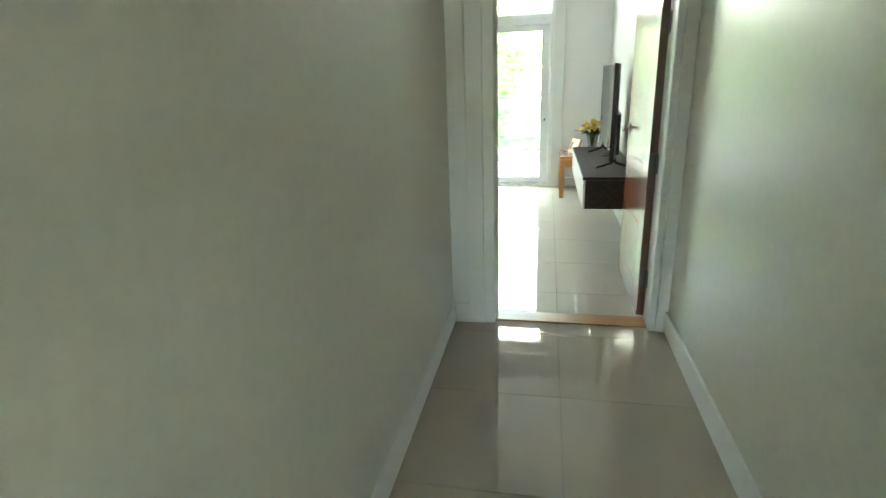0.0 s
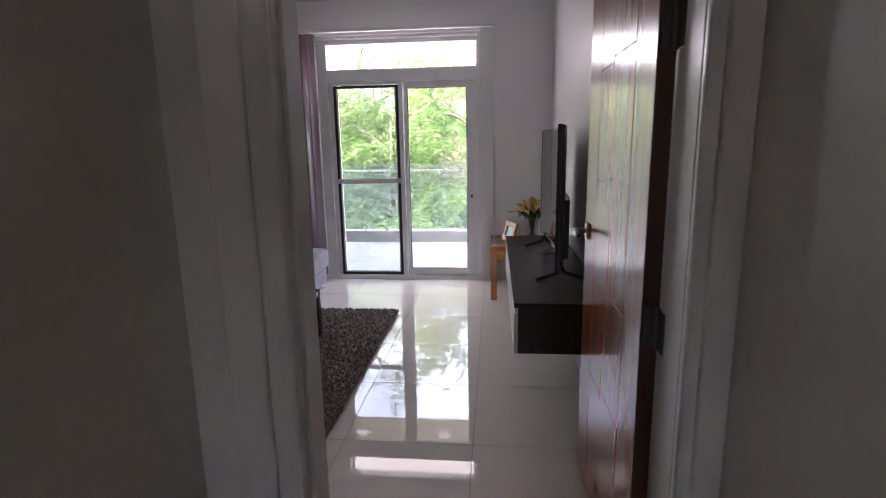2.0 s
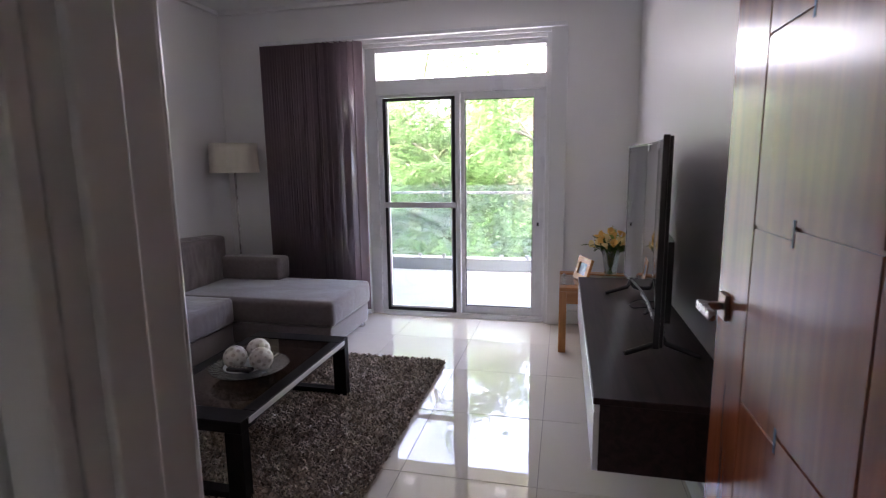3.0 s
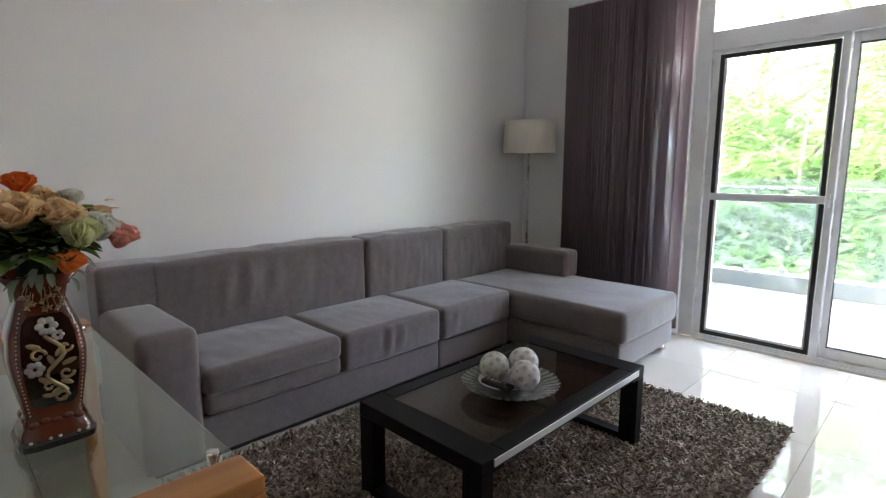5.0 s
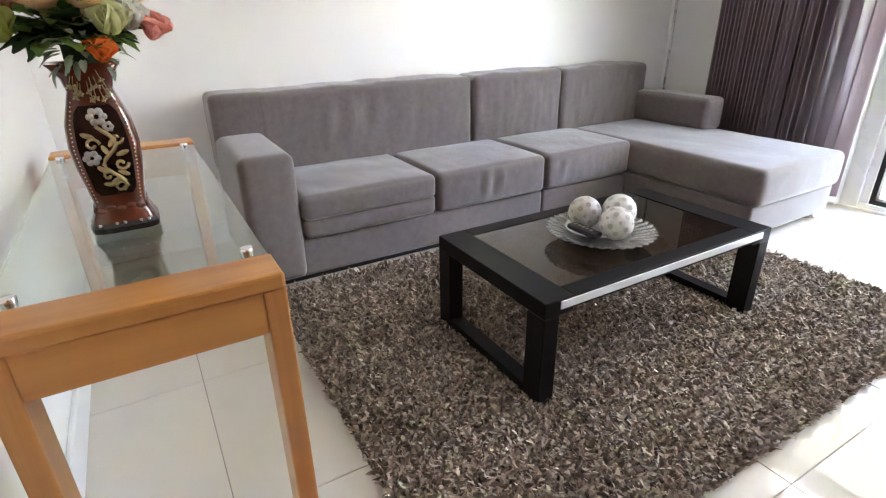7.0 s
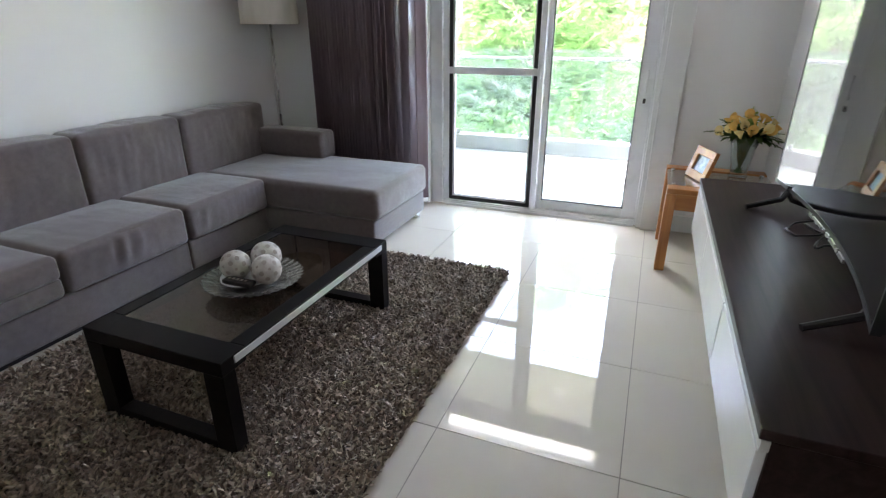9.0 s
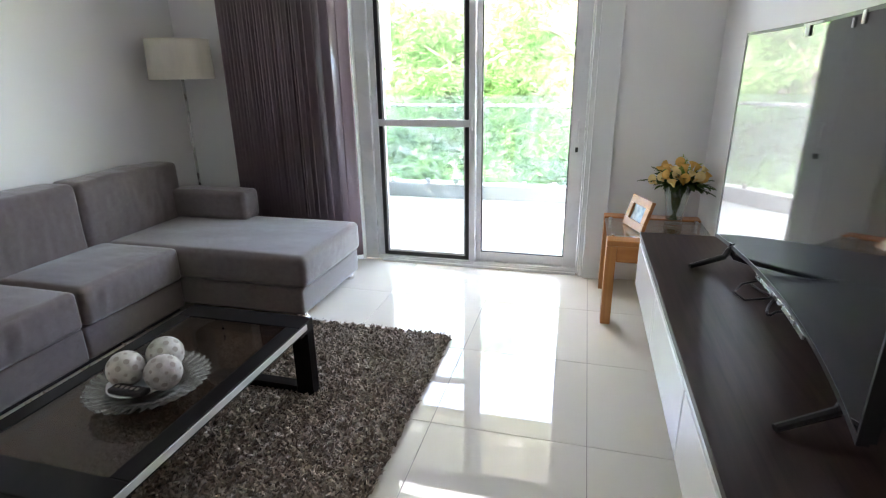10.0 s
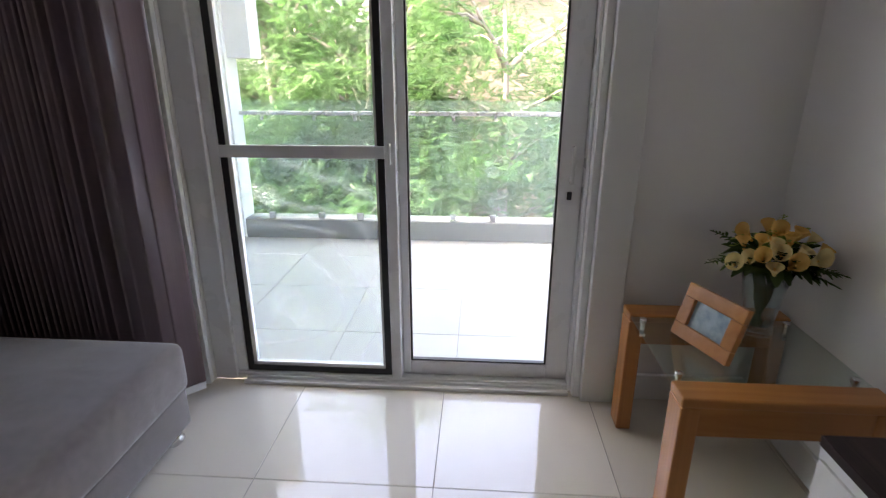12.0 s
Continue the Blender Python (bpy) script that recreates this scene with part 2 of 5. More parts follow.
def tube(points, r, n=10, bm=None, closed_ends=True, taper=None):
    bm = bm or bmesh.new()
    pts = [Vector(p) for p in points]
    rings = []
    up = Vector((0, 0, 1))
    for i, p in enumerate(pts):
        d = (pts[min(i + 1, len(pts) - 1)] - pts[max(i - 1, 0)]).normalized()
        a = d.cross(up if abs(d.dot(up)) < 0.95 else Vector((1, 0, 0))).normalized()
        b = d.cross(a)
        rad = taper[i] if taper else r
        rings.append([bm.verts.new(p + rad * (a * math.cos(2 * math.pi * k / n) + b * math.sin(2 * math.pi * k / n))) for k in range(n)])
    for r0, r1 in zip(rings, rings[1:]):
        for k in range(n):
            bm.faces.new((r0[k], r0[(k + 1) % n], r1[(k + 1) % n], r1[k]))
    if closed_ends:
        bm.faces.new(rings[0][::-1])
        bm.faces.new(rings[-1])
    return bm


def lathe(profile, cx, cy, n=32, shape=None, bm=None):
    """Turned body: (radius, z) rows; shape(angle, z) scales the radius."""
    bm = bm or bmesh.new()
    rings = []
    for r, z in profile:
        ring = []
        for k in range(n):
            a = 2 * math.pi * k / n
            q = r * (shape(a, z) if shape else 1)
            ring.append(bm.verts.new((cx + q * math.cos(a), cy + q * math.sin(a), z)))
        rings.append(ring)
    for r0, r1 in zip(rings, rings[1:]):
        for k in range(n):
            bm.faces.new((r0[k], r0[(k + 1) % n], r1[(k + 1) % n], r1[k]))
    return bm, rings


def cushion(x0, x1, y0, y1, z0, z1, r=0.03, puff=0.012, wrinkle=0.003, seed=0, n=12, creases=()):
    """Upholstered block: rounded edges, swollen faces, soft creases."""
    half = Vector(((x1 - x0) / 2, (y1 - y0) / 2, (z1 - z0) / 2))
    mid = Vector(((x0 + x1) / 2, (y0 + y1) / 2, (z0 + z1) / 2))
    r = min(r, *(0.98 * h for h in half))
    bm = bmesh.new()

    def line(h):
        inner = [-h + r + (2 * h - 2 * r) * i / n for i in range(n + 1)]
        lo = [-h + r * k / 3 for k in range(3)]
        return lo + inner + [-v for v in reversed(lo)]

    for ax in range(3):
        u, w = (ax + 1) % 3, (ax + 2) % 3
        lu, lw = line(half[u]), line(half[w])
        for sgn in (-1, 1):
            grid = []
            for a in lu:
                row = []
                for b in lw:
                    p = Vector((0, 0, 0))
                    p[ax], p[u], p[w] = sgn * half[ax], a, b
                    q = Vector([max(-half[i] + r, min(half[i] - r, p[i])) for i in range(3)])
                    d = p - q
                    p2 = q + (d.normalized() * r if d.length > 1e-9 else d)
                    k = (1 - (a / half[u]) ** 2) * (1 - (b / half[w]) ** 2)
                    q2 = p2 + Vector((seed * 7.3, seed * 3.1, 0))
                    nz = noise.noise(q2 * 6.0) + 0.35 * noise.noise(Vector((q2.x * 9, q2.y * 26, q2.z * 9)))
                    p2[ax] += sgn * (puff * k + wrinkle * nz * min(1, 3 * k))
                    for cu, cw, su, sw, amp in creases if ax == 0 and sgn > 0 else ():
                        p2.x += amp * math.exp(-((mid[u] + p2[u] - cu - 0.12 * (mid[w] + p2[w] - cw)) / su) ** 2 - ((mid[w] + p2[w] - cw) / sw) ** 2)
                    row.append(bm.verts.new(mid + p2))
                grid.append(row)
            for i in range(len(lu) - 1):
                for j in range(len(lw) - 1):
                    f = (grid[i][j], grid[i + 1][j], grid[i + 1][j + 1], grid[i][j + 1])
                    bm.faces.new(f if sgn > 0 else f[::-1])
    bmesh.ops.remove_doubles(bm, verts=bm.verts[:], dist=1e-5)
    return bm


def mesh_of(name, bm, material, smooth=False):
    me = bpy.data.meshes.new(name)
    bmesh.ops.recalc_face_normals(bm, faces=bm.faces[:])
    bm.to_mesh(me)
    bm.free()
    if smooth:
        me.polygons.foreach_set("use_smooth", [True] * len(me.polygons))
    for m in material if isinstance(material, (list, tuple)) else (material,):
        me.materials.append(m)
    return me


def part(name, bm, material, parent, label="", smooth=False):
    """One mesh under a thing or a part; the bmesh is in world places."""
    ob = new(name, mesh_of(name, bm, material, smooth))
    ob.parent = parent
    root = parent
    while root.parent:
        root = root.parent
    if parent.parent is None and parent.type == "EMPTY":
        ob.matrix_parent_inverse = Matrix.Translation(-Vector(root.location))
    return tagged(ob, label)


def thing(name, label, category, at=(0, 0, 0), group=""):
    ob = new(name)
    ob.empty_display_size = 0.1
    ob.location = at
    return tagged(ob, label, category, group)


def setting(name, bm, material, label="", category="", smooth=False):
    return tagged(new(name, mesh_of(name, bm, material, smooth)), label, category, kind="structure")


# ---- the plan ----
XL, XR = -2.83, 0.80          # living room side walls
YN, YF = 3.21, 7.10           # near wall and glazed wall
TOP = 2.72
HL, HR, HY, HT = -0.43, 0.756, 3.07, 2.60   # hall walls, its end, its ceiling
DL, DR, DT = -0.185, 0.66, 2.08             # doorway between the linings

wall_left = setting("wall_left", B(XL - 0.15, XL, YN, 7.30, 0, TOP), WALL, "off-white painted living room wall", "wall")
wall_right = setting("wall_right", B(XR, XR + 0.15, YN, 7.30, 0, TOP), WALL, "off-white painted wall behind the television", "wall")
wall_near = setting("wall_near", boxes((XL - 0.15, DL - 0.03, HY, YN, 0, TOP), (DR + 0.03, XR + 0.15, HY, YN, 0, TOP), (DL - 0.03, DR + 0.03, HY, YN, DT + 0.03, TOP)),
                    WALL, "off-white painted wall with the doorway", "wall")
SL, SR, ST = -1.44, 0.105, 2.33             # slider opening
wall_far = setting("wall_far", boxes((XL - 0.15, SL, YF, 7.30, 0, TOP), (SR, XR + 0.15, YF, 7.30, 0, TOP), (SL, SR, YF, 7.30, ST, TOP)),
                   WALL, "off-white painted wall with the sliding glass door", "wall")
ceiling = setting("ceiling", B(XL - 0.15, XR + 0.15, HY, 7.30, TOP, TOP + 0.12), CEIL, "plain white ceiling", "ceiling")
cornice = setting("cornice", boxes((XL, XR, YF - 0.045, YF - 0.002, TOP - 0.035, TOP - 0.002), (XL + 0.002, XL + 0.045, YN, YF - 0.05, TOP - 0.035, TOP - 0.002)), CEIL, "slim white cornice", "cornice")

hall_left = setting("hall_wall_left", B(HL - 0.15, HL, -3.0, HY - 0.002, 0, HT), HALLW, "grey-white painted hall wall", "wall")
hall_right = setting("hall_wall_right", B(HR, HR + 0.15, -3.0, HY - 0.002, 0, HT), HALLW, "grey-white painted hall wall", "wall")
hall_ceiling = setting("hall_ceiling", B(HL - 0.15, HR + 0.15, -3.15, HY - 0.002, HT, HT + 0.12), CEIL, "plain white hall ceiling", "ceiling")
# unseen window, added to bring daylight into the hall from behind
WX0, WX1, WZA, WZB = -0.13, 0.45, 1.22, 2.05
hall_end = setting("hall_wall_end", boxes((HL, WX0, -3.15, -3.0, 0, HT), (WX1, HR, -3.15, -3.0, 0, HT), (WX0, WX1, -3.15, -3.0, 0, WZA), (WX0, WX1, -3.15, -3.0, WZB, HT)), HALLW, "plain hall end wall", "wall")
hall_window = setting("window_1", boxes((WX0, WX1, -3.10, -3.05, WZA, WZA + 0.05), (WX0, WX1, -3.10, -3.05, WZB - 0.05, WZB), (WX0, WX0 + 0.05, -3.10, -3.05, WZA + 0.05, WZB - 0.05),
                                        (WX1 - 0.05, WX1, -3.10, -3.05, WZA + 0.05, WZB - 0.05)), UPVC, "white framed hall window, added out of view for daylight", "window")


def skirting(name, x0, x1, y0, y1, h=0.125):
    bm = box(bmesh.new(), x0, x1, y0, y1, 0.001, h, bevel=0.004)
    return setting(name, bm, TRIM, "white painted skirting board", "skirting")


skirting("baseboard", HL, HL + 0.016, -3.0, HY - 0.022)
skirting("baseboard", HR - 0.016, HR, -3.0, HY - 0.022)
skirting("baseboard", XR - 0.016, XR, 4.2, YF - 0.02, 0.115)
skirting("baseboard", 0.262, XR - 0.018, YF - 0.018, YF, 0.115)
skirting("baseboard", XL, XL + 0.016, YN + 0.02, YF - 0.02, 0.115)
skirting("baseboard", XL + 0.02, -0.30, YN, YN + 0.016, 0.115)
skirting("baseboard", XL + 0.02, SL - 0.10, YF - 0.018, YF, 0.115)

# doorway: wall stub, casings, linings, wooden threshold
stub = setting("trim", boxes((HL, -0.335, HY - 0.018, HY, 0, HT - 0.002)), TRIM, "white painted boxed strip beside the doorway", "trim")
plinth = setting("trim", B(HL, -0.333, HY - 0.034, HY - 0.018, 0.001, 0.125, bevel=0.004), TRIM, "white skirting block", "trim")
casing_hall = setting("door_casing", boxes((-0.335, -0.245, HY - 0.030, HY, 0, DT + 0.12), (-0.245, DL, HY - 0.022, HY, 0, DT + 0.10),
                                           (DR, DR + 0.035, HY - 0.022, HY, 0, DT + 0.10), (DR + 0.035, HR, HY - 0.030, HY, 0, DT + 0.12),
                                           (DL, DR, HY - 0.022, HY, DT, DT + 0.10), bevel=0.005), TRIM, "white moulded door casing", "door casing")
for rows_ in ([(DL - 0.028, DL, HY + 0.001, YN + 0.012, 0, DT)], [(DR, DR + 0.028, HY + 0.001, YN - 0.001, 0, DT)], [(DL - 0.028, DR + 0.028, HY + 0.001, YN + 0.012, DT, DT + 0.028)], [(DL, DL + 0.012, HY + 0.03, HY + 0.085, 0, DT)]):
    setting("door_lining", boxes(*rows_, bevel=0.003), TRIM, "white painted door lining", "door lining")
casing_room = setting("door_casing", boxes((DL - 0.095, DL - 0.0005, YN, YN + 0.020, 0, DT + 0.09), (DL, DR + 0.08, YN, YN + 0.020, DT + 0.03, DT + 0.09), bevel=0.005), TRIM, "white moulded door casing", "door casing")
threshold = setting("threshold", B(DL, DR, 3.085, 3.215, -0.01, 0.008, bevel=0.004), THRESH, "worn honey-coloured wooden threshold", "threshold")

# ---- the open door: mahogany leaf with recessed grooves, hinges, lever handle ----
LX, LY0, LY1, LT = 0.622, 3.235, 4.045, 2.055
door = tagged(new("door_1"), "open mahogany door with stepped grooves and lever handle", "door", kind="structure")
door.location = (LX, LY0, 0)
G1, G2, GM = 3.41, 3.845, 3.66
g = 0.0035
zs = [0.145, 0.505, 0.85, 1.215, 1.575, 1.93]
rows = [(LX, LX + 0.004, LY0, G1 - g, 0.012, LT), (LX, LX + 0.004, G2 + g, LY1, 0.012, LT)]
for z0, z1 in zip([0.012] + zs, zs + [LT]):
    lo, hi = (z0 + g if z0 > 0.1 else z0), (z1 - g if z1 < 2 else z1)
    step = 0.018
    rows.append((LX, LX + 0.004, G1 + g, GM, lo + (step if z0 > 0.1 else 0), hi + (step if z1 < 2 else 0)))
    rows.append((LX, LX + 0.004, GM, G2 - g, lo, hi))
door_leaf = part("door_leaf", boxes(*rows, (LX + 0.004, LX + 0.042, LY0, LY1, 0.012, LT)), DOORW, door, "mahogany panel with thin dark grooves")
for z in zs:
    part("groove_mark", boxes((LX - 0.0006, LX + 0.0002, GM - 0.004, GM + 0.004, z - 0.014, z + 0.032)), BLACKF, door, "dark inlaid step mark")
part("door_edge", B(LX + 0.001, LX + 0.041, LY0 - 0.003, LY0 - 0.0005, 0.012, LT), DOORE, door, "dark unfinished hinge edge")
rose = part("handle_rose", B(LX - 0.010, LX, 3.955, 4.010, 0.985, 1.045, bevel=0.003), BRONZE, door, "square metal rose")
part("lever", boxes((LX - 0.050, LX - 0.010, 3.975, 3.992, 1.006, 1.024), (LX - 0.062, LX - 0.046, 3.885, 3.995, 1.004, 1.026), bevel=0.004), STEEL, door, "flat metal lever")
part("handle_rose", B(LX + 0.042, LX + 0.052, 3.955, 4.010, 0.985, 1.045, bevel=0.003), BRONZE, door, "square metal rose")
part("lever", boxes((LX + 0.052, LX + 0.09, 3.975, 3.992, 1.006, 1.024), (LX + 0.086, LX + 0.10, 3.885, 3.995, 1.004, 1.026), bevel=0.004), STEEL, door, "flat metal lever")
for z in (0.25, 0.90, 1.59):
    hinge = part("hinge", boxes((LX + 0.006, LX + 0.036, LY0 - 0.006, LY0 - 0.003, z - 0.05, z + 0.05), (LX + 0.036, LX + 0.040, 3.175, 3.232, z - 0.05, z + 0.05)), HINGE, door, "dark steel butt hinge")
    part("hinge_pin", tube([(LX + 0.034, LY0 - 0.012, z - 0.052), (LX + 0.034, LY0 - 0.012, z + 0.052)], 0.007), HINGE, hinge)

# ---- sliding door: fixed screen panel, sliding panel, transom ----
slider = tagged(new("door_2"), "white framed sliding glass door with black-edged screen", "sliding door", kind="structure")
slider.location = (-0.65, 7.18, 0)
YS = 7.12
part("frame", boxes((SL, -1.345, YS, 7.24, 0, ST), (0.092, SR, YS, 7.24, 0, ST), (-1.345, 0.092, YS, 7.24, 2.288, ST), (-1.345, 0.092, YS, 7.24, 1.945, 2.064),
                    (-1.345, 0.092, YS + 0.01, 7.24, -0.005, 0.030), bevel=0.004), UPVC, slider, "white outer frame")
part("mullion", B(-0.655, -0.612, YS + 0.004, 7.20, 0.031, 1.944, bevel=0.004), UPVC, slider)
part("track", boxes((-1.30, 0.09, YS - 0.035, YS - 0.028, 0.001, 0.016), (-1.30, 0.09, YS - 0.028, YS + 0.008, 0.001, 0.008), (-1.30, 0.09, YS + 0.0, YS + 0.009, 0.008, 0.02)), UPVC, slider, "ribbed floor track")
part("screen_frame", boxes((-1.344, -1.302, YS + 0.02, 7.16, 0.031, 1.944), (-1.302, -0.656, YS + 0.02, 7.16, 0.972, 1.020), (-1.302, -0.656, YS + 0.02, 7.16, 1.918, 1.944), bevel=0.003), UPVC, slider, "white screen frame with mid rail")
b0, b1, b2, b3, bw = -1.300, -0.660, 0.033, 1.916, 0.026
part("gasket", boxes((b0, b0 + bw, YS + 0.025, 7.158, b2, b3), (b1 - bw, b1, YS + 0.025, 7.158, b2, b3), (b0 + bw, b1 - bw, YS + 0.025, 7.158, b2, b2 + bw), (b0 + bw, b1 - bw, YS + 0.025, 7.158, b3 - bw, b3)), BLACKF, slider, "black edging")
part("inner_bead", boxes((b0 + bw, b0 + bw + 0.016, 7.150, 7.175, b2 + bw, b3 - bw), (b1 - bw - 0.010, b1 - bw, 7.150, 7.175, b2 + bw, b3 - bw), (b0 + bw, b1 - bw, 7.150, 7.175, b2 + bw, b2 + bw + 0.016)), UPVC, slider)
for z0, z1, m in ((b2 + bw, 0.994, SCREENG), (0.998, b3 - bw, SCREENU)):
    pn = part("screen_pane", B(b0 + bw, b1 - bw, 7.158, 7.161, z0, z1), m, slider)
    pn.visible_shadow = False
part("leaf_frame", boxes((-0.610, -0.577, 7.165, 7.205, 0.031, 1.944), (0.002, 0.091, 7.165, 7.205, 0.031, 1.944), (-0.577, 0.002, 7.165, 7.205, 0.031, 0.095), (-0.577, 0.002, 7.165, 7.205, 1.886, 1.944), bevel=0.004), UPVC, slider, "white sliding leaf")
part("gasket", boxes((-0.577, -0.570, 7.170, 7.190, 0.095, 1.886), (-0.005, 0.002, 7.170, 7.190, 0.095, 1.886), (-0.57, -0.005, 7.170, 7.190, 0.095, 0.102), (-0.57, -0.005, 7.170, 7.190, 1.879, 1.886)), BLACKF, slider, "thin black seal")
pn = part("glass_pane", B(-0.572, -0.003, 7.184, 7.189, 0.098, 1.883), GLASS, slider)
pn.visible_shadow = False
pn = part("transom_pane", B(-1.345, 0.092, 7.184, 7.189, 2.064, 2.288), GLASS, slider)
pn.visible_shadow = False
handle = part("pull_handle", boxes((0.040, 0.054, 7.135, 7.148, 0.885, 1.025), (0.040, 0.054, 7.148, 7.166, 0.885, 0.905), (0.040, 0.054, 7.148, 7.166, 1.005, 1.025), bevel=0.004), UPVC, slider, "white pull handle")
part("lock_plate", B(0.036, 0.054, 7.158, 7.1655, 0.820, 0.852, bevel=0.003), PLASTIC, slider, "black lock cylinder")
part("screen_handle", boxes((-0.640, -0.630, YS - 0.018, YS - 0.008, 0.955, 1.035), (-0.640, -0.630, YS - 0.008, YS + 0.006, 0.955, 0.968), (-0.640, -0.630, YS - 0.008, YS + 0.006, 1.022, 1.035), bevel=0.003), UPVC, slider, "small white screen handle")
door_trim = setting("trim", boxes((SR + 0.001, 0.135, YF - 0.020, YF - 0.001, 0, 2.36), (0.135, 0.262, YF - 0.050, YF - 0.001, 0, 2.42), (SL - 0.08, 0.135, YF - 0.05, YF - 0.001, 2.36, 2.42),
                                  (SL - 0.08, SL, YF - 0.03, YF - 0.001, 0, 2.36), (SL, SR, YF - 0.02, YF - 0.001, ST, 2.36), bevel=0.004), TRIM, "white moulded casing round the sliding door", "trim")


# ---- floors ----
def tiled(name, label, x0, x1, y0, y1, jx, jy, size, z, tile_mat, grout_mat, category="floor"):
    """A bed of grout with one child per tile, cut at the walls; joints at jx + k*size, jy + k*size."""
    bed = setting(name, B(x0, x1, y0, y1, z - 0.10, z - 0.0025), grout_mat, label, category)
    cache = {}
    i0, i1 = math.floor((x0 - jx) / size), math.ceil((x1 - jx) / size)
    j0, j1 = math.floor((y0 - jy) / size), math.ceil((y1 - jy) / size)
    for i in range(i0, i1):
        for j in range(j0, j1):
            a0, a1 = max(x0, jx + i * size + 0.0012), min(x1, jx + (i + 1) * size - 0.0012)
            c0, c1 = max(y0, jy + j * size + 0.0012), min(y1, jy + (j + 1) * size - 0.0012)
            if a1 - a0 < 0.01 or c1 - c0 < 0.01:
                continue
            key = (round(a1 - a0, 4), round(c1 - c0, 4))
            if key not in cache:
                cache[key] = mesh_of("tile", B(0, key[0], 0, key[1], -0.008, 0, bevel=0.0008, seg=1), tile_mat)
            ob = new("tile", cache[key])
            ob.location = (a0, c0, z)
            ob.parent = bed
    return bed


# ---- terrace and outside ----
deck_kerb = setting("kerb", B(-2.6, 4.0, 9.22, 9.42, -0.10, 0.145, bevel=0.008), KERB, "grey rendered terrace kerb", "kerb")
soffit = setting("terrace_ceiling", B(-2.9, 4.2, 7.30, 9.05, 2.66, 2.80), surface("soffit_paint", (0.72, 0.62, 0.42), 0.7, scale=2, vary=0.03), "cream painted terrace ceiling", "ceiling")
for x in (-1.58, -0.42):
    lamp = thing("ceiling_light", "square white surface light on terrace ceiling", "ceiling light", (x, 8.56, 2.66), "terrace lights")
    part("frame", boxes((x - 0.09, x + 0.09, 8.47, 8.49, 2.63, 2.66), (x - 0.09, x + 0.09, 8.63, 8.65, 2.63, 2.66), (x - 0.09, x - 0.07, 8.49, 8.63, 2.63, 2.66), (x + 0.07, x + 0.09, 8.49, 8.63, 2.63, 2.66)), UPVC, lamp)
    mat, nt, bs = nodes_of("light_diffuser")
    bs.inputs["Base Color"].default_value = (0.8, 0.8, 0.8, 1)
    bs.inputs["Emission Color"].default_value, bs.inputs["Emission Strength"].default_value = (1, 0.97, 0.9, 1), 0.12
    part("diffuser", B(x - 0.07, x + 0.07, 8.49, 8.63, 2.64, 2.658), mat, lamp, "glowing white diffuser")
post = setting("column", boxes((-2.42, -2.21, 9.20, 9.40, -0.10, 2.66), (-2.42, -2.30, 7.30, 9.20, -0.10, 2.66)), TRIM, "white painted terrace column and side wall", "column")

balcony = setting("terrace_beam", B(-2.42, -2.02, 9.24, 9.44, 1.39, 2.655, bevel=0.006), TRIM, "white boxed panel beside the terrace column", "beam")

railing = thing("glass_railing", "frameless glass terrace railing with pale metal handrail", "railing", (-0.4, 9.3, 0.145))
edges = [-2.15, -1.416, -0.339, 0.74, 1.82, 2.90, 3.95]
for a, b in zip(edges, edges[1:]):
    pn = part("glass_panel", B(a + 0.006, b - 0.006, 9.255, 9.267, 0.16, 1.085), GREENG, railing)
    pn.visible_shadow = False
    for x in (a + 0.16, b - 0.16):
        part("clamp", boxes((x - 0.025, x + 0.025, 9.240, 9.282, 0.145, 0.200), bevel=0.004), STEEL, railing, "small steel glass clamp")
        part("bracket", B(x - 0.012, x + 0.012, 9.235, 9.256, 0.935, 0.985, bevel=0.003), STEEL, railing)
part("handrail", B(-2.16, 4.0, 9.205, 9.250, 0.975, 1.008, bevel=0.010), STEEL, railing, "pale metal handrail")

ground = setting("ground", B(-600, 600, 7.6, 1200, -3.4, -3.2), surface("ground_grass", (0.10, 0.15, 0.05), 0.95, scale=0.6, vary=0.3, bump=0.5, bump_scale=6), "grassy ground below the terrace", "ground")
ground2 = setting("ground", B(-600, 600, -1200, 7.6, -3.4, -3.2), surface("ground_paving", (0.34, 0.33, 0.31), 0.9, scale=0.6, vary=0.2), "paved ground round the house", "ground")

BEIGE = surface("beige_render", (0.34, 0.255, 0.195), 0.8, scale=1.2, vary=0.06, bump=0.2, bump_scale=40)
ROOF = surface("roof_sheet", (0.30, 0.27, 0.26), 0.6, scale=3, vary=0.12)
DARKG = surface("dark_window", (0.05, 0.06, 0.07), 0.08, scale=2, vary=0.1, bump=0)


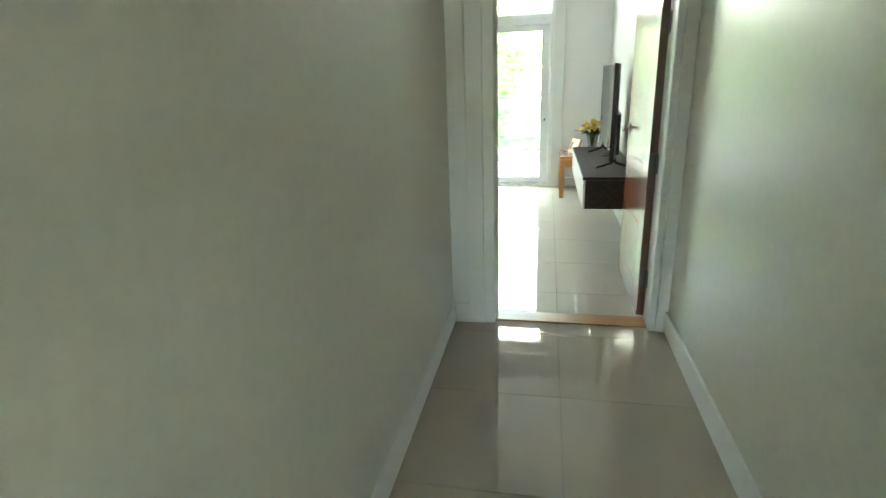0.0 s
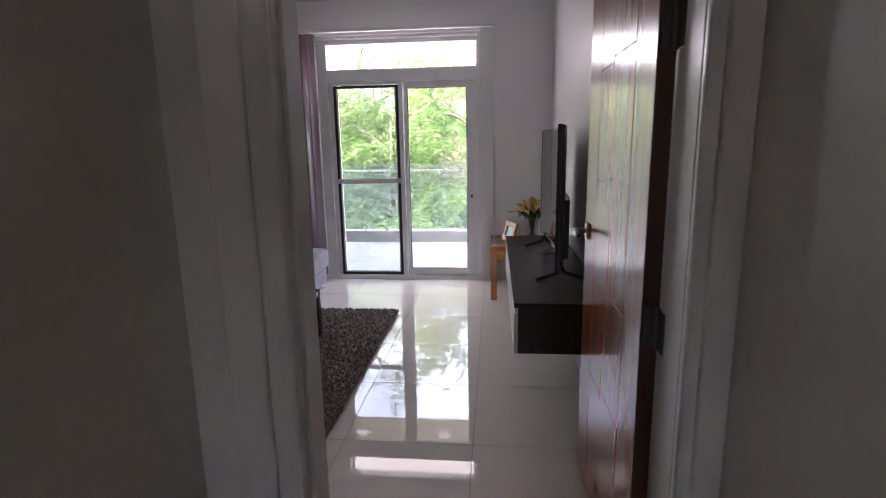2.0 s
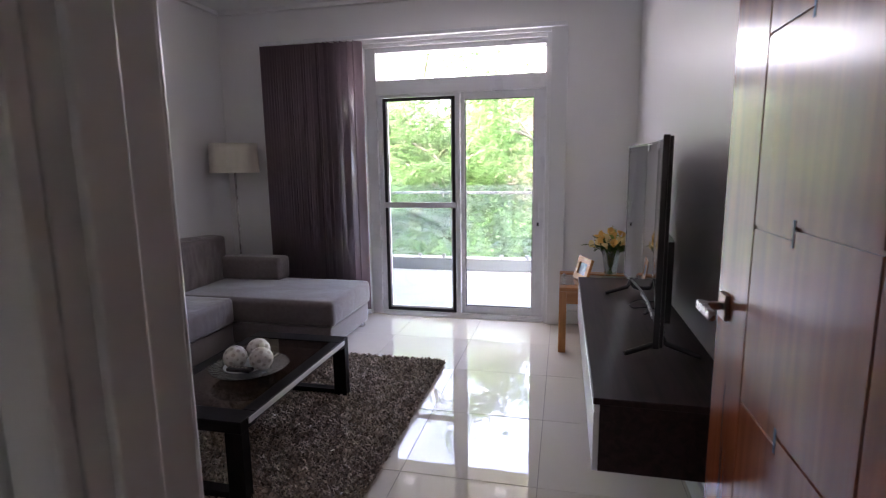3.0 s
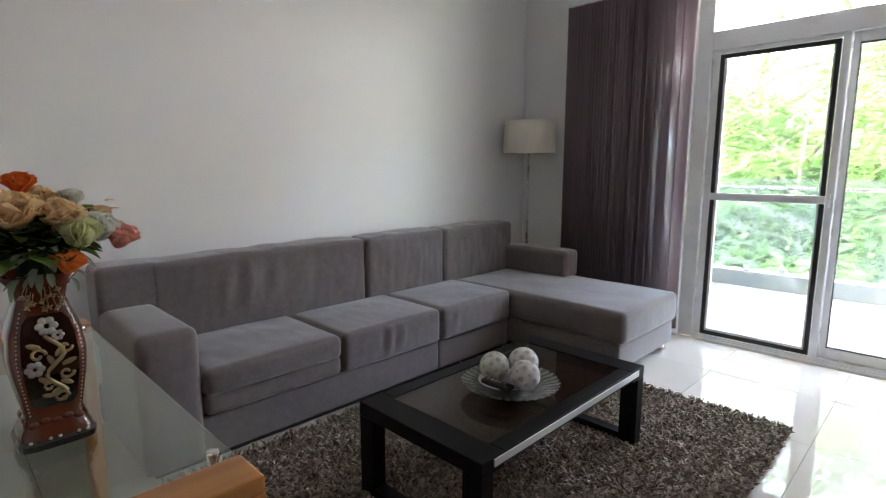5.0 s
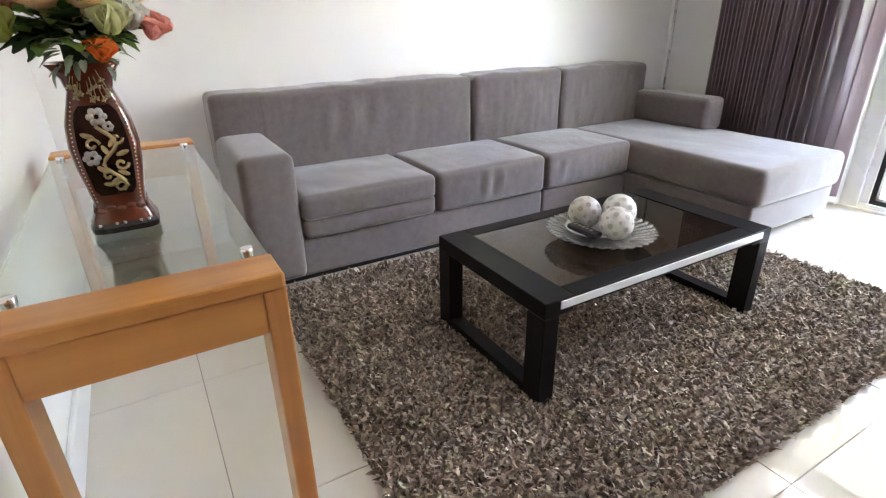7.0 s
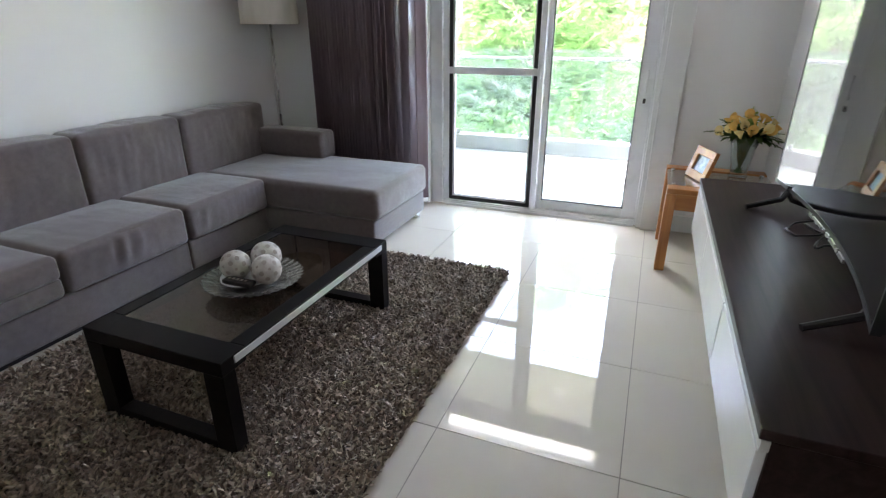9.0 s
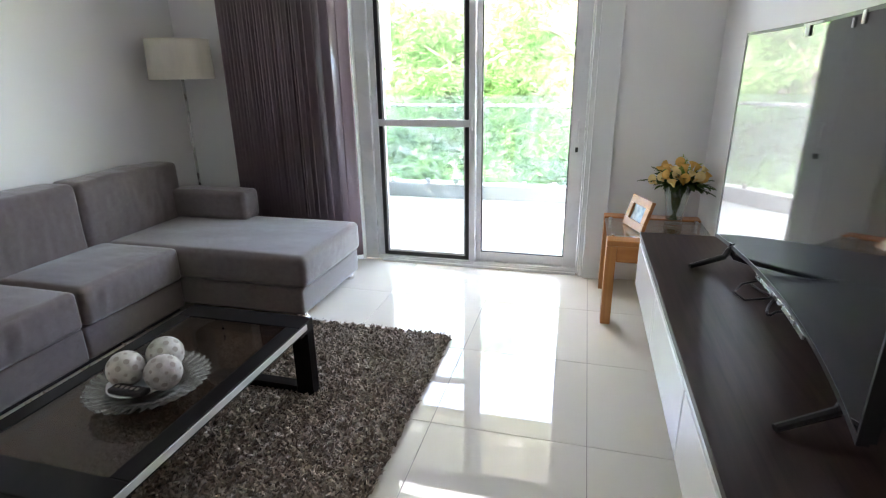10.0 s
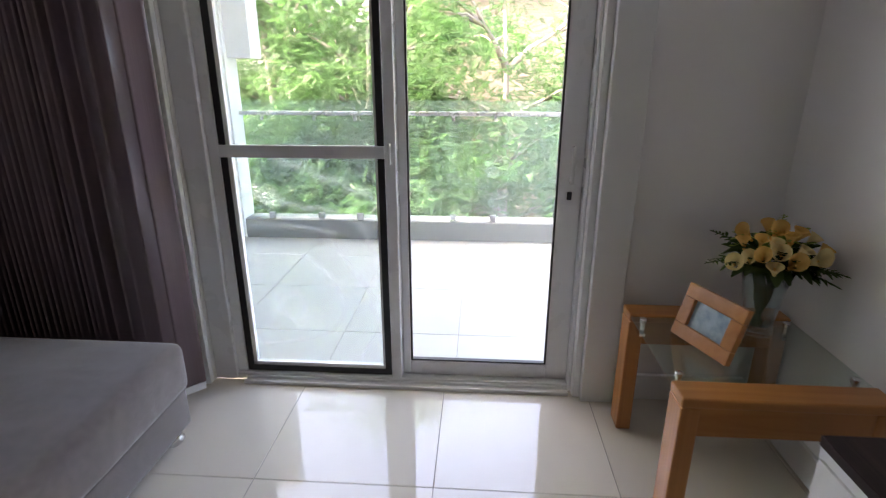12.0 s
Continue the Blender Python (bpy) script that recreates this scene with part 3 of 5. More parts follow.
def house(x0, x1, y0, y1, z1, label, wall_mat, wins):
    h = thing("house", label, "house", ((x0 + x1) / 2, (y0 + y1) / 2, -3.2))
    part("wall", B(x0, x1, y0, y1, -3.2, z1), wall_mat, h)
    rz = z1 + 1.3
    bm = bmesh.new()
    v = [bm.verts.new(p) for p in ((x0 - 0.6, y0 - 0.7, z1), (x1 + 0.6, y0 - 0.7, z1), (x1 + 0.6, y1 + 0.7, z1), (x0 - 0.6, y1 + 0.7, z1), (x0 + 1.0, (y0 + y1) / 2, rz), (x1 - 1.0, (y0 + y1) / 2, rz))]
    for f in ((0, 1, 5, 4), (1, 2, 5), (2, 3, 4, 5), (3, 0, 4), (3, 2, 1, 0)):
        bm.faces.new([v[i] for i in f])
    part("roof", bm, ROOF, h, "low grey sheet roof")
    part("fascia", B(x0 - 0.6, x1 + 0.6, y0 - 0.74, y0 - 0.702, z1 - 0.18, z1 + 0.05), TRIM, h)
    for wx, wz, ww, wh in wins:
        w = part("window", B(wx, wx + ww, y0 - 0.05, y0 - 0.004, wz, wz + wh), DARKG, h, "dark glazed window")
        part("window_frame", boxes((wx - 0.06, wx + ww + 0.06, y0 - 0.08, y0 - 0.004, wz - 0.08, wz - 0.002), (wx - 0.06, wx + ww + 0.06, y0 - 0.08, y0 - 0.004, wz + wh + 0.002, wz + wh + 0.06),
                                   (wx + ww / 2 - 0.03, wx + ww / 2 + 0.03, y0 - 0.08, y0 - 0.052, wz, wz + wh)), TRIM, w)
    return h


house(-2.2, 11.0, 17.0, 24.0, 3.3, "beige rendered house behind the trees", BEIGE, [(3.2, 0.8, 1.2, 1.2), (6.0, 0.8, 1.2, 1.2)])
house(-14.0, -3.0, 19.0, 27.0, 2.3, "pale house with a low grey roof behind the trees", surface("pale_render", (0.66, 0.63, 0.58), 0.8, scale=1.5, vary=0.05), [(-5.2, 0.2, 1.6, 1.1), (-8.6, 0.2, 1.6, 1.1)])

BARK = surface("pale_bark", (0.32, 0.27, 0.225), 0.85, scale=6, vary=0.22, bump=0.6, bump_scale=30, stretch=(1, 1, 0.3))
LEAF = leaf_material("yellow_green_leaf", (0.076, 0.168, 0.048), 0.6)
LEAF2 = leaf_material("mid_green_leaf", (0.064, 0.130, 0.042), 0.55)


def leaf_cloud(clumps, count, size, seed):
    """Many small pinnate sprays: a folded leaflet pair strung along short stalks, gathered in uneven clumps."""
    rnd = random.Random(seed)
    verts, faces = [], []
    for _ in range(count):
        cx, cy, cz, rx, rz = clumps[rnd.randrange(len(clumps))]
        if (cz > 2.6 and rnd.random() < 0.35) or (cz > 1.7 and cx > -0.7 and rnd.random() < 0.6):
            continue
        d = Vector((rnd.gauss(0, 1), rnd.gauss(0, 1), rnd.gauss(0, 1))).normalized() * (rnd.random() ** 0.45)
        c = Vector((cx + d.x * rx, cy + d.y * rx, cz + d.z * rz))
        axis = Vector((rnd.gauss(0, 1), rnd.gauss(0, 1), rnd.gauss(-0.35, 0.5))).normalized()
        side = axis.cross(Vector((rnd.gauss(0, 0.4), rnd.gauss(0, 0.4), 1))).normalized()
        nrm = axis.cross(side)
        n = 7
        for i in range(n):
            base = c + axis * (size * 0.55 * i) + nrm * (-0.05 * size * i * i * 0.3)
            for s in (-1, 1):
                tip = base + side * (s * size * (1.0 - 0.09 * i)) + axis * size * 0.30 - Vector((0, 0, size * 0.25))
                w = axis * size * 0.28
                k = len(verts)
                verts.extend((base, (base + tip) / 2 - w + nrm * 0.1 * size, tip, (base + tip) / 2 + w + nrm * 0.1 * size))
                faces.append((k, k + 1, k + 2, k + 3))
    return verts, faces


def tree(x, y, height, label, leaf_mat, seed, count, spread, trunk_r=0.14, size=0.042):
    rnd = random.Random(seed)
    t = thing("tree", label, "tree", (x, y, -3.2))
    pts, lean = [], rnd.uniform(-0.10, 0.10)
    for i in range(9):
        f = i / 8
        pts.append((x + lean * f * height + 0.10 * math.sin(5 * f + seed), y + 0.08 * math.cos(4 * f + seed), -3.25 + f * height * 0.62))
    bm = tube(pts, trunk_r, 12, taper=[trunk_r * (1.15 - 1.02 * i / 8) for i in range(9)])
    clumps = []
    for k in range(13):
        f = 0.30 + 0.70 * k / 12
        p0 = Vector(pts[min(8, int(f * 8))])
        a = k * 2.4 + seed
        L = spread * (0.55 + 0.45 * rnd.random())
        mid = p0 + Vector((math.cos(a) * L * 0.5, math.sin(a) * L * 0.5, L * 0.35))
        end = p0 + Vector((math.cos(a) * L, math.sin(a) * L, L * (0.35 + 0.4 * rnd.random())))
        tube([p0, (p0 + mid) / 2 + Vector((0, 0, 0.05)), mid, end], 0.03, 7, bm=bm, taper=[trunk_r * 0.38, trunk_r * 0.28, trunk_r * 0.2, 0.012])
        for q in range(3):
            a2 = a + rnd.uniform(-1, 1)
            e2 = mid + Vector((math.cos(a2), math.sin(a2), rnd.uniform(-0.1, 0.7))) * L * 0.55
            tube([mid, (mid + e2) / 2 + Vector((0, 0, 0.06)), e2], 0.012, 5, bm=bm, taper=[0.022, 0.014, 0.006])
            clumps.append((e2.x, e2.y, e2.z, 0.30 * spread * rnd.uniform(0.5, 1.0), 0.20 * spread * rnd.uniform(0.5, 1.0)))
        clumps.append((end.x, end.y, end.z, 0.34 * spread, 0.24 * spread))
        clumps.append((mid.x, mid.y, mid.z - 0.2, 0.30 * spread, 0.25 * spread))
    part("trunk", bm, BARK, t, "pale forked trunk and limbs", smooth=True)
    v, f = leaf_cloud(clumps, count, size, seed)
    me = bpy.data.meshes.new("crown")
    me.from_pydata(v, [], f)
    me.materials.append(leaf_mat)
    crown = new("crown", me)
    crown.parent = t
    crown.matrix_parent_inverse = Matrix.Translation(-Vector(t.location))
    tagged(crown, "loose yellow-green feathery leaves")
    return t


tree(0.30, 11.6, 8.4, "slender tree with yellow-green feathery leaves", LEAF, 3, 6720, 1.7, 0.11)
tree(-1.3, 12.0, 8.2, "slender tree with fresh feathery leaves", LEAF, 8, 6720, 1.9, 0.10)
tree(-3.5, 12.8, 9.4, "forked tree with fine green leaves", LEAF, 5, 8800, 2.5, 0.15)
tree(2.4, 13.4, 9.2, "tall sparse tree with bare dark limbs", LEAF2, 12, 3520, 2.2, 0.17)
tree(-6.2, 14.5, 9.6, "broad tree with fine green leaves", LEAF, 17, 7200, 2.8, 0.18)
tree(-3.0, 14.0, 11.2, "tall airy tree with yellow-green leaves", LEAF, 29, 11000, 2.6, 0.14)
tree(-2.2, 15.5, 10.2, "tall tree with fine green leaves", LEAF2, 21, 7200, 2.8, 0.16)


def hedge(x0, x1, y, z0, z1, seed, count):
    rnd = random.Random(seed)
    clumps = [(rnd.uniform(x0, x1), y + rnd.uniform(-0.5, 0.5), rnd.uniform(z0, z1), 0.6, 0.5) for _ in range(80)]
    v, f = leaf_cloud(clumps, count, 0.039, seed)
    me = bpy.data.meshes.new("shrub_foliage")
    me.from_pydata(v, [], f)
    me.materials.append(LEAF)
    return tagged(new("shrub_foliage", me), "dense feathery shrubs below the terrace rail", "shrubs", kind="stuff")


hedge(-6, 0.9, 11.3, -2.6, 0.75, 31, 28000)


# ---- sofa ----
sofa = thing("corner_sofa", "grey fabric corner sofa with chaise and loose seat cushions", "sofa", (-2.2, 5.2, 0))
SX, SF = -2.815, -2.10
part("base", cushion(SX, SF - 0.02, 3.83, 5.358, 0.035, 0.205, 0.015, 0.002, 0.001, 1), SOFA, sofa, smooth=True)
part("base", cushion(SX, SF - 0.02, 5.362, 6.0, 0.035, 0.205, 0.015, 0.002, 0.001, 2), SOFA, sofa, smooth=True)
part("chaise_base", cushion(SX, -1.345, 6.004, 6.755, 0.050, 0.205, 0.015, 0.002, 0.001, 3), SOFA, sofa, smooth=True)
part("plinth", boxes((SX + 0.04, SF - 0.06, 3.87, 5.99, 0.002, 0.036)), BLACKF, sofa, "dark recessed plinth")
part("armrest", cushion(-2.70, SF, 3.825, 4.045, 0.036, 0.585, 0.035, 0.006, 0.002, 4), SOFA, sofa, smooth=True)
part("armrest", cushion(-2.66, -2.055, 6.575, 6.755, 0.395, 0.59, 0.030, 0.006, 0.002, 5), SOFA, sofa, smooth=True)
part("seat_cushion", cushion(-2.62, SF + 0.004, 4.05, 4.686, 0.207, 0.302, 0.028, 0.010, 0.005, 16, n=30), SOFA, sofa, "sagging lower cushion layer", smooth=True)
part("seat_cushion", cushion(-2.62, SF + 0.012, 4.05, 4.686, 0.290, 0.402, 0.030, 0.014, 0.007, 6, n=34), SOFA, sofa, "loose seat cushion with soft creases", smooth=True)
SEAT_CREASES = [(4.93, 0.33, 0.016, 0.06, -0.006), (4.97, 0.32, 0.016, 0.07, 0.006), (5.01, 0.31, 0.015, 0.06, -0.006), (5.06, 0.32, 0.018, 0.06, 0.005), (5.45, 0.34, 0.03, 0.02, -0.006), (5.47, 0.30, 0.02, 0.05, 0.005)]
for y0, y1, s in ((4.699, 5.353, 7), (5.368, 5.993, 8)):
    part("seat_cushion", cushion(-2.62, SF + 0.005, y0, y1, 0.207, 0.400, 0.030, 0.016, 0.0045, s, n=60, creases=SEAT_CREASES), SOFA, sofa, "loose seat cushion with soft creases", smooth=True)
part("chaise_cushion", cushion(-2.62, -1.318, 5.999, 6.748, 0.207, 0.395, 0.035, 0.014, 0.005, 9, n=34), SOFA, sofa, smooth=True)
BACK_CREASES = [(4.36, 0.60, 0.020, 0.10, 0.012), (4.42, 0.62, 0.016, 0.09, -0.012), (4.48, 0.61, 0.018, 0.10, 0.012), (4.56, 0.63, 0.020, 0.08, -0.009), (4.62, 0.63, 0.022, 0.09, 0.009), (4.85, 0.60, 0.03, 0.12, -0.006)]
for y0, y1, s in ((4.03, 5.213, 10), (5.228, 5.885, 11), (5.900, 6.66, 12)):
    part("back_cushion", cushion(-2.81, -2.60, y0, y1, 0.36, 0.765, 0.030, 0.014, 0.010, s, n=64, creases=BACK_CREASES if s == 10 else ()), SOFA, sofa, smooth=True)
part("back_frame", cushion(-2.812, -2.606, 3.825, 4.085, 0.40, 0.768, 0.028, 0.004, 0.003, 13), SOFA, sofa, smooth=True)
for x, y in ((-1.40, 6.07), (-1.40, 6.70), (-2.0, 6.70)):
    part("foot", lathe([(0.0, 0.001), (0.040, 0.001), (0.044, 0.010), (0.036, 0.026), (0.034, 0.052), (0.0, 0.052)], x, y, 14)[0], CHROME, sofa, "polished metal foot", smooth=True)

# ---- shaggy rug ----
RX0, RX1, RY0, RY1 = -2.10, -0.51, 3.86, 6.02
rug = tagged(new("rug", mesh_of("rug", B(RX0 + 0.01, RX1 - 0.01, RY0 + 0.01, RY1 - 0.01, 0.001, 0.010, bevel=0.003), RUGB)), "brown and beige shaggy pile rug on the tiles", "rug")
rnd = random.Random(77)
tv_, tf_ = [], []
for _ in range(90000):
    x, y = rnd.uniform(RX0 + 0.005, RX1 - 0.005), rnd.uniform(RY0 + 0.005, RY1 - 0.005)
    if x < -2.02 and rnd.random() < 0.7:
        continue
    a, w, h = rnd.uniform(0, 6.283), rnd.uniform(0.0030, 0.0062), rnd.uniform(0.012, 0.032)
    b = rnd.uniform(0, 6.283)
    ox, oy = rnd.uniform(0.004, 0.022) * math.cos(b), rnd.uniform(0.004, 0.022) * math.sin(b)
    dx, dy = w * math.cos(a), w * math.sin(a)
    k = len(tv_)
    tv_.extend(((x - dx, y - dy, 0.006), (x + dx, y + dy, 0.006), (x + dx * 1.2 + ox * 0.6, y + dy * 1.2 + oy * 0.6, 0.006 + h * 0.75), (x - dx * 1.2 + ox * 0.6, y - dy * 1.2 + oy * 0.6, 0.006 + h * 0.75),
                (x + ox * 1.4 + dx * 0.5, y + oy * 1.4 + dy * 0.5, 0.006 + h), (x + ox * 1.4 - dx * 0.5, y + oy * 1.4 - dy * 0.5, 0.006 + h)))
    tf_.extend(((k, k + 1, k + 2, k + 3), (k + 3, k + 2, k + 4, k + 5)))
pile = bpy.data.meshes.new("yarn")
pile.from_pydata(tv_, [], tf_)
mat, nt, bs = nodes_of("rug_yarn")
geo, cr = nt.nodes.new("ShaderNodeNewGeometry"), nt.nodes.new("ShaderNodeValToRGB")
cr.color_ramp.elements[0].color, cr.color_ramp.elements[1].color = (0.110, 0.085, 0.065, 1), (0.49, 0.412, 0.335, 1)
e = cr.color_ramp.elements.new(0.45)
e.color = (0.30, 0.235, 0.18, 1)
nt.links.new(geo.outputs["Random Per Island"], cr.inputs["Fac"])
nt.links.new(cr.outputs["Color"], bs.inputs["Base Color"])
bs.inputs["Roughness"].default_value = 0.85
bs.inputs["Sheen Weight"].default_value = 0.3
pile.materials.append(mat)
pile_ob = new("yarn", pile)
pile_ob.parent = rug
tagged(pile_ob, "twisted two-tone yarn tufts", kind="stuff")

# ---- coffee table ----
CX0, CX1, CY0, CY1, CZ = -1.526, -0.953, 4.370, 5.421, 0.364
ct = thing("coffee_table", "black wooden coffee table with smoked glass top on sled legs", "coffee table", ((CX0 + CX1) / 2, (CY0 + CY1) / 2, 0.02))
fw = 0.062
part("top_frame", boxes((CX0, CX1, CY0, CY0 + 0.105, CZ - 0.05, CZ), (CX0, CX1, CY1 - 0.105, CY1, CZ - 0.05, CZ), (CX0, CX0 + fw, CY0 + 0.105, CY1 - 0.105, CZ - 0.04, CZ), (CX1 - fw, CX1, CY0 + 0.105, CY1 - 0.105, CZ - 0.04, CZ), bevel=0.003), BLACKW, ct, "black stained frame")
part("glass_top", B(CX0 + fw - 0.002, CX1 - fw + 0.002, CY0 + 0.103, CY1 - 0.103, CZ - 0.012, CZ - 0.003), SMOKE, ct, "smoked brown glass inlay")
for x0, x1 in ((CX1 - 0.001, CX1 + 0.004), (CX0 - 0.004, CX0 + 0.001)):
    part("side_strip", B(x0, x1, CY0 + 0.055, CY1 - 0.055, CZ - 0.030, CZ - 0.006, bevel=0.001), WHITEL, ct, "pale metal edge strip")
for y0 in (CY0, CY1 - 0.055):
    y1 = y0 + 0.055
    for x0, x1 in ((CX0, CX0 + 0.075), (CX1 - 0.075, CX1)):
        part("leg", B(x0, x1, y0, y1, 0.0105, CZ - 0.051, bevel=0.003), BLACKW, ct)
    part("sled_bar", B(CX0 + 0.075, CX1 - 0.075, y0, y1, 0.0105, 0.056, bevel=0.003), BLACKW, ct)

# ---- crystal bowl with ornamental balls and a remote ----
BX, BY = -1.193, 4.812
bowl = thing("glass_bowl", "ribbed crystal platter on the coffee table", "bowl", (BX, BY, CZ))
prof = [(0.0, CZ + 0.010), (0.075, CZ + 0.010), (0.10, CZ + 0.018), (0.135, CZ + 0.030), (0.178, CZ + 0.044), (0.180, CZ + 0.048), (0.135, CZ + 0.036), (0.10, CZ + 0.024), (0.0, CZ + 0.016)]
bm, _ = lathe(prof, BX, BY, 144, shape=lambda a, z: 1 + (0.028 * math.cos(36 * a + (z - CZ) * 60) if z > CZ + 0.025 else 0))
part("dish", bm, CRYSTAL, bowl)
part("foot_ring", lathe([(0.05, CZ + 0.0005), (0.075, CZ + 0.0005), (0.06, CZ + 0.010), (0.05, CZ + 0.010)], BX, BY, 40)[0], CRYSTAL, bowl)
BALL = surface("silvered_ball", (0.74, 0.72, 0.68), 0.42, metal=0.08, scale=45, vary=0.25, bump=0.5, bump_scale=160)
BALLSPOT = surface("ball_dimple", (0.46, 0.42, 0.38), 0.5, vary=0.15)


def ball(x, y, z, r, seed):
    b = thing("ornamental_ball", "silver-white ball with pierced dots in the bowl", "ornament", (x, y, z - r), "balls in the bowl")
    bm = bmesh.new()
    bmesh.ops.create_uvsphere(bm, u_segments=28, v_segments=18, radius=r)
    bmesh.ops.translate(bm, verts=bm.verts[:], vec=(x, y, z))
    part("shell", bm, BALL, b, smooth=True)
    bm = bmesh.new()
    for k in range(40):
        zz = 1 - 2 * (k + 0.5) / 40
        a = k * 2.39996 + seed
        d = Vector((math.sqrt(1 - zz * zz) * math.cos(a), math.sqrt(1 - zz * zz) * math.sin(a), zz))
        m = Matrix.Translation(Vector((x, y, z)) + d * r * 1.004) @ d.to_track_quat("Z", "Y").to_matrix().to_4x4()
        bmesh.ops.create_circle(bm, cap_ends=True, segments=9, radius=r * (0.165 if k % 3 else 0.10), matrix=m)
    part("dots", bm, BALLSPOT, b, "small dark pierced dots")


ball(BX - 0.062, BY - 0.018, CZ + 0.088, 0.055, 0)
ball(BX - 0.002, BY + 0.082, CZ + 0.092, 0.057, 1)
ball(BX + 0.068, BY - 0.006, CZ + 0.086, 0.055, 2)
plate = thing("saucer", "small pale plate lying in the crystal platter", "plate", (BX - 0.03, BY - 0.03, CZ + 0.03))
part("dish", lathe([(0.0, CZ + 0.024), (0.055, CZ + 0.026), (0.098, CZ + 0.046), (0.096, CZ + 0.050), (0.06, CZ + 0.031), (0.0, CZ + 0.029)], BX - 0.02, BY - 0.01, 40)[0], surface("pale_ceramic", (0.66, 0.70, 0.72), 0.12, vary=0.02), plate, smooth=True)
remote = thing("remote_control", "small black remote control in the bowl", "remote", (BX - 0.02, BY - 0.07, CZ + 0.05))
part("body", B(BX - 0.062, BX + 0.062, BY - 0.098, BY - 0.056, CZ + 0.046, CZ + 0.064, bevel=0.006), PLASTIC, remote)
part("buttons", boxes(*[(BX - 0.045 + 0.018 * i, BX - 0.036 + 0.018 * i, BY - 0.083, BY - 0.071, CZ + 0.0635, CZ + 0.066) for i in range(5)]), BALLSPOT, remote)


# ---- glass-topped tables with arched wooden ends ----
def glass_table(name, label, x0, x1, y0, y1, h, along, rail, leg, depth, group=""):
    """Two arched wooden ends joined by a glass top on metal standoffs and stretchers; along: the axis of the glass."""
    t = thing(name, label, name.replace("_", " "), ((x0 + x1) / 2, (y0 + y1) / 2, 0), group)
    across = PINE_Y if along == "x" else PINE_X
    lo, hi = (x0, x1) if along == "x" else (y0, y1)
    c0, c1 = (y0, y1) if along == "x" else (x0, x1)

    def bx(a0, a1, b0, b1, z0, z1, **kw):
        return B(a0, a1, b0, b1, z0, z1, **kw) if along == "x" else B(b0, b1, a0, a1, z0, z1, **kw)

    for e0, e1 in ((lo, lo + depth), (hi - depth, hi)):
        part("end_rail", bx(e0, e1, c0, c1, h - 0.030, h, bevel=0.006), across, t, "rounded top rail")
        part("apron", bx(e0 + 0.006, e1 - 0.006, c0 + leg, c1 - leg, h - rail, h - 0.031, bevel=0.002), across, t)
        for b0, b1 in ((c0, c0 + leg), (c1 - leg, c1)):
            part("leg", bx(e0 + 0.002, e1 - 0.002, b0, b1, 0.001, h - 0.0305, bevel=0.004), PINE_Z, t)
    gz = h - 0.006
    glass = part("glass_top", bx(lo + depth + 0.003, hi - depth - 0.003, c0 + 0.004, c1 - 0.004, gz - 0.010, gz, bevel=0.002), TABLEG, t, "clear greenish glass")
    for e in (lo + depth + 0.035, hi - depth - 0.035):
        for b in (c0 + 0.035, c1 - 0.035):
            p = (e, b) if along == "x" else (b, e)
            bmc, _ = lathe([(0.0, gz - 0.045), (0.009, gz - 0.045), (0.009, gz - 0.011), (0.012, gz + 0.001), (0.012, gz + 0.008), (0.010, gz + 0.010), (0.0, gz + 0.008)], p[0], p[1], 16)
            part("standoff", bmc, CHROME, t, "round chrome standoff", smooth=True)
            s0, s1 = (lo + depth, e + 0.01) if e < (lo + hi) / 2 else (e - 0.01, hi - depth)
            part("bracket", bx(s0, s1, b - 0.010, b + 0.010, gz - 0.055, gz - 0.045), CHROME, t)
    return t


glass_table("console_table", "honey wood console table with a greenish glass top", -2.125, -0.838, 3.272, 3.690, 0.690, "x", 0.110, 0.038, 0.095)
glass_table("side_table", "small honey wood side table with a glass top", 0.238, 0.782, 6.378, 6.972, 0.480, "y", 0.118, 0.052, 0.092)

# ---- carved vase with mixed silk flowers on the console ----
VX, VY, VZ = -1.246, 3.472, 0.694
LACQ = surface("brown_lacquer", (0.135, 0.029, 0.013), 0.16, scale=25, vary=0.25, bump=0.08, coat=0.6)
LACQD = surface("black_lacquer", (0.012, 0.007, 0.007), 0.12, vary=0.2, coat=0.6)
GOLD = surface("gold_relief", (0.50, 0.38, 0.22), 0.34, metal=0.85, vary=0.2, bump=0.3, bump_scale=300)
SILVER = surface("silver_relief", (0.62, 0.60, 0.58), 0.3, metal=0.8, vary=0.2, bump=0.3, bump_scale=300)
vase = thing("vase", "brown lacquer vase with gold and silver floral relief", "vase", (VX, VY, VZ))
VP = [(0.0, 0.0), (0.056, 0.0), (0.058, 0.010), (0.054, 0.024), (0.046, 0.040), (0.0455, 0.056), (0.050, 0.085), (0.057, 0.130), (0.0595, 0.165), (0.055, 0.205), (0.044, 0.240), (0.037, 0.262), (0.042, 0.285), (0.060, 0.310), (0.055, 0.309), (0.035, 0.285), (0.0, 0.262)]


def squarish(a, z):
    return 1.0 / (abs(math.cos(a)) ** 5 + abs(math.sin(a)) ** 5) ** 0.2


part("body", lathe([(r, VZ + z) for r, z in VP], VX, VY, 48, shape=squarish)[0], LACQ, vase, smooth=True)
part("foot", lathe([(0.0, VZ - 0.0035), (0.060, VZ - 0.0035), (0.0615, VZ + 0.008), (0.0575, VZ + 0.014), (0.0, VZ + 0.014)], VX, VY, 48, shape=squarish)[0], LACQD, vase, "dark foot")


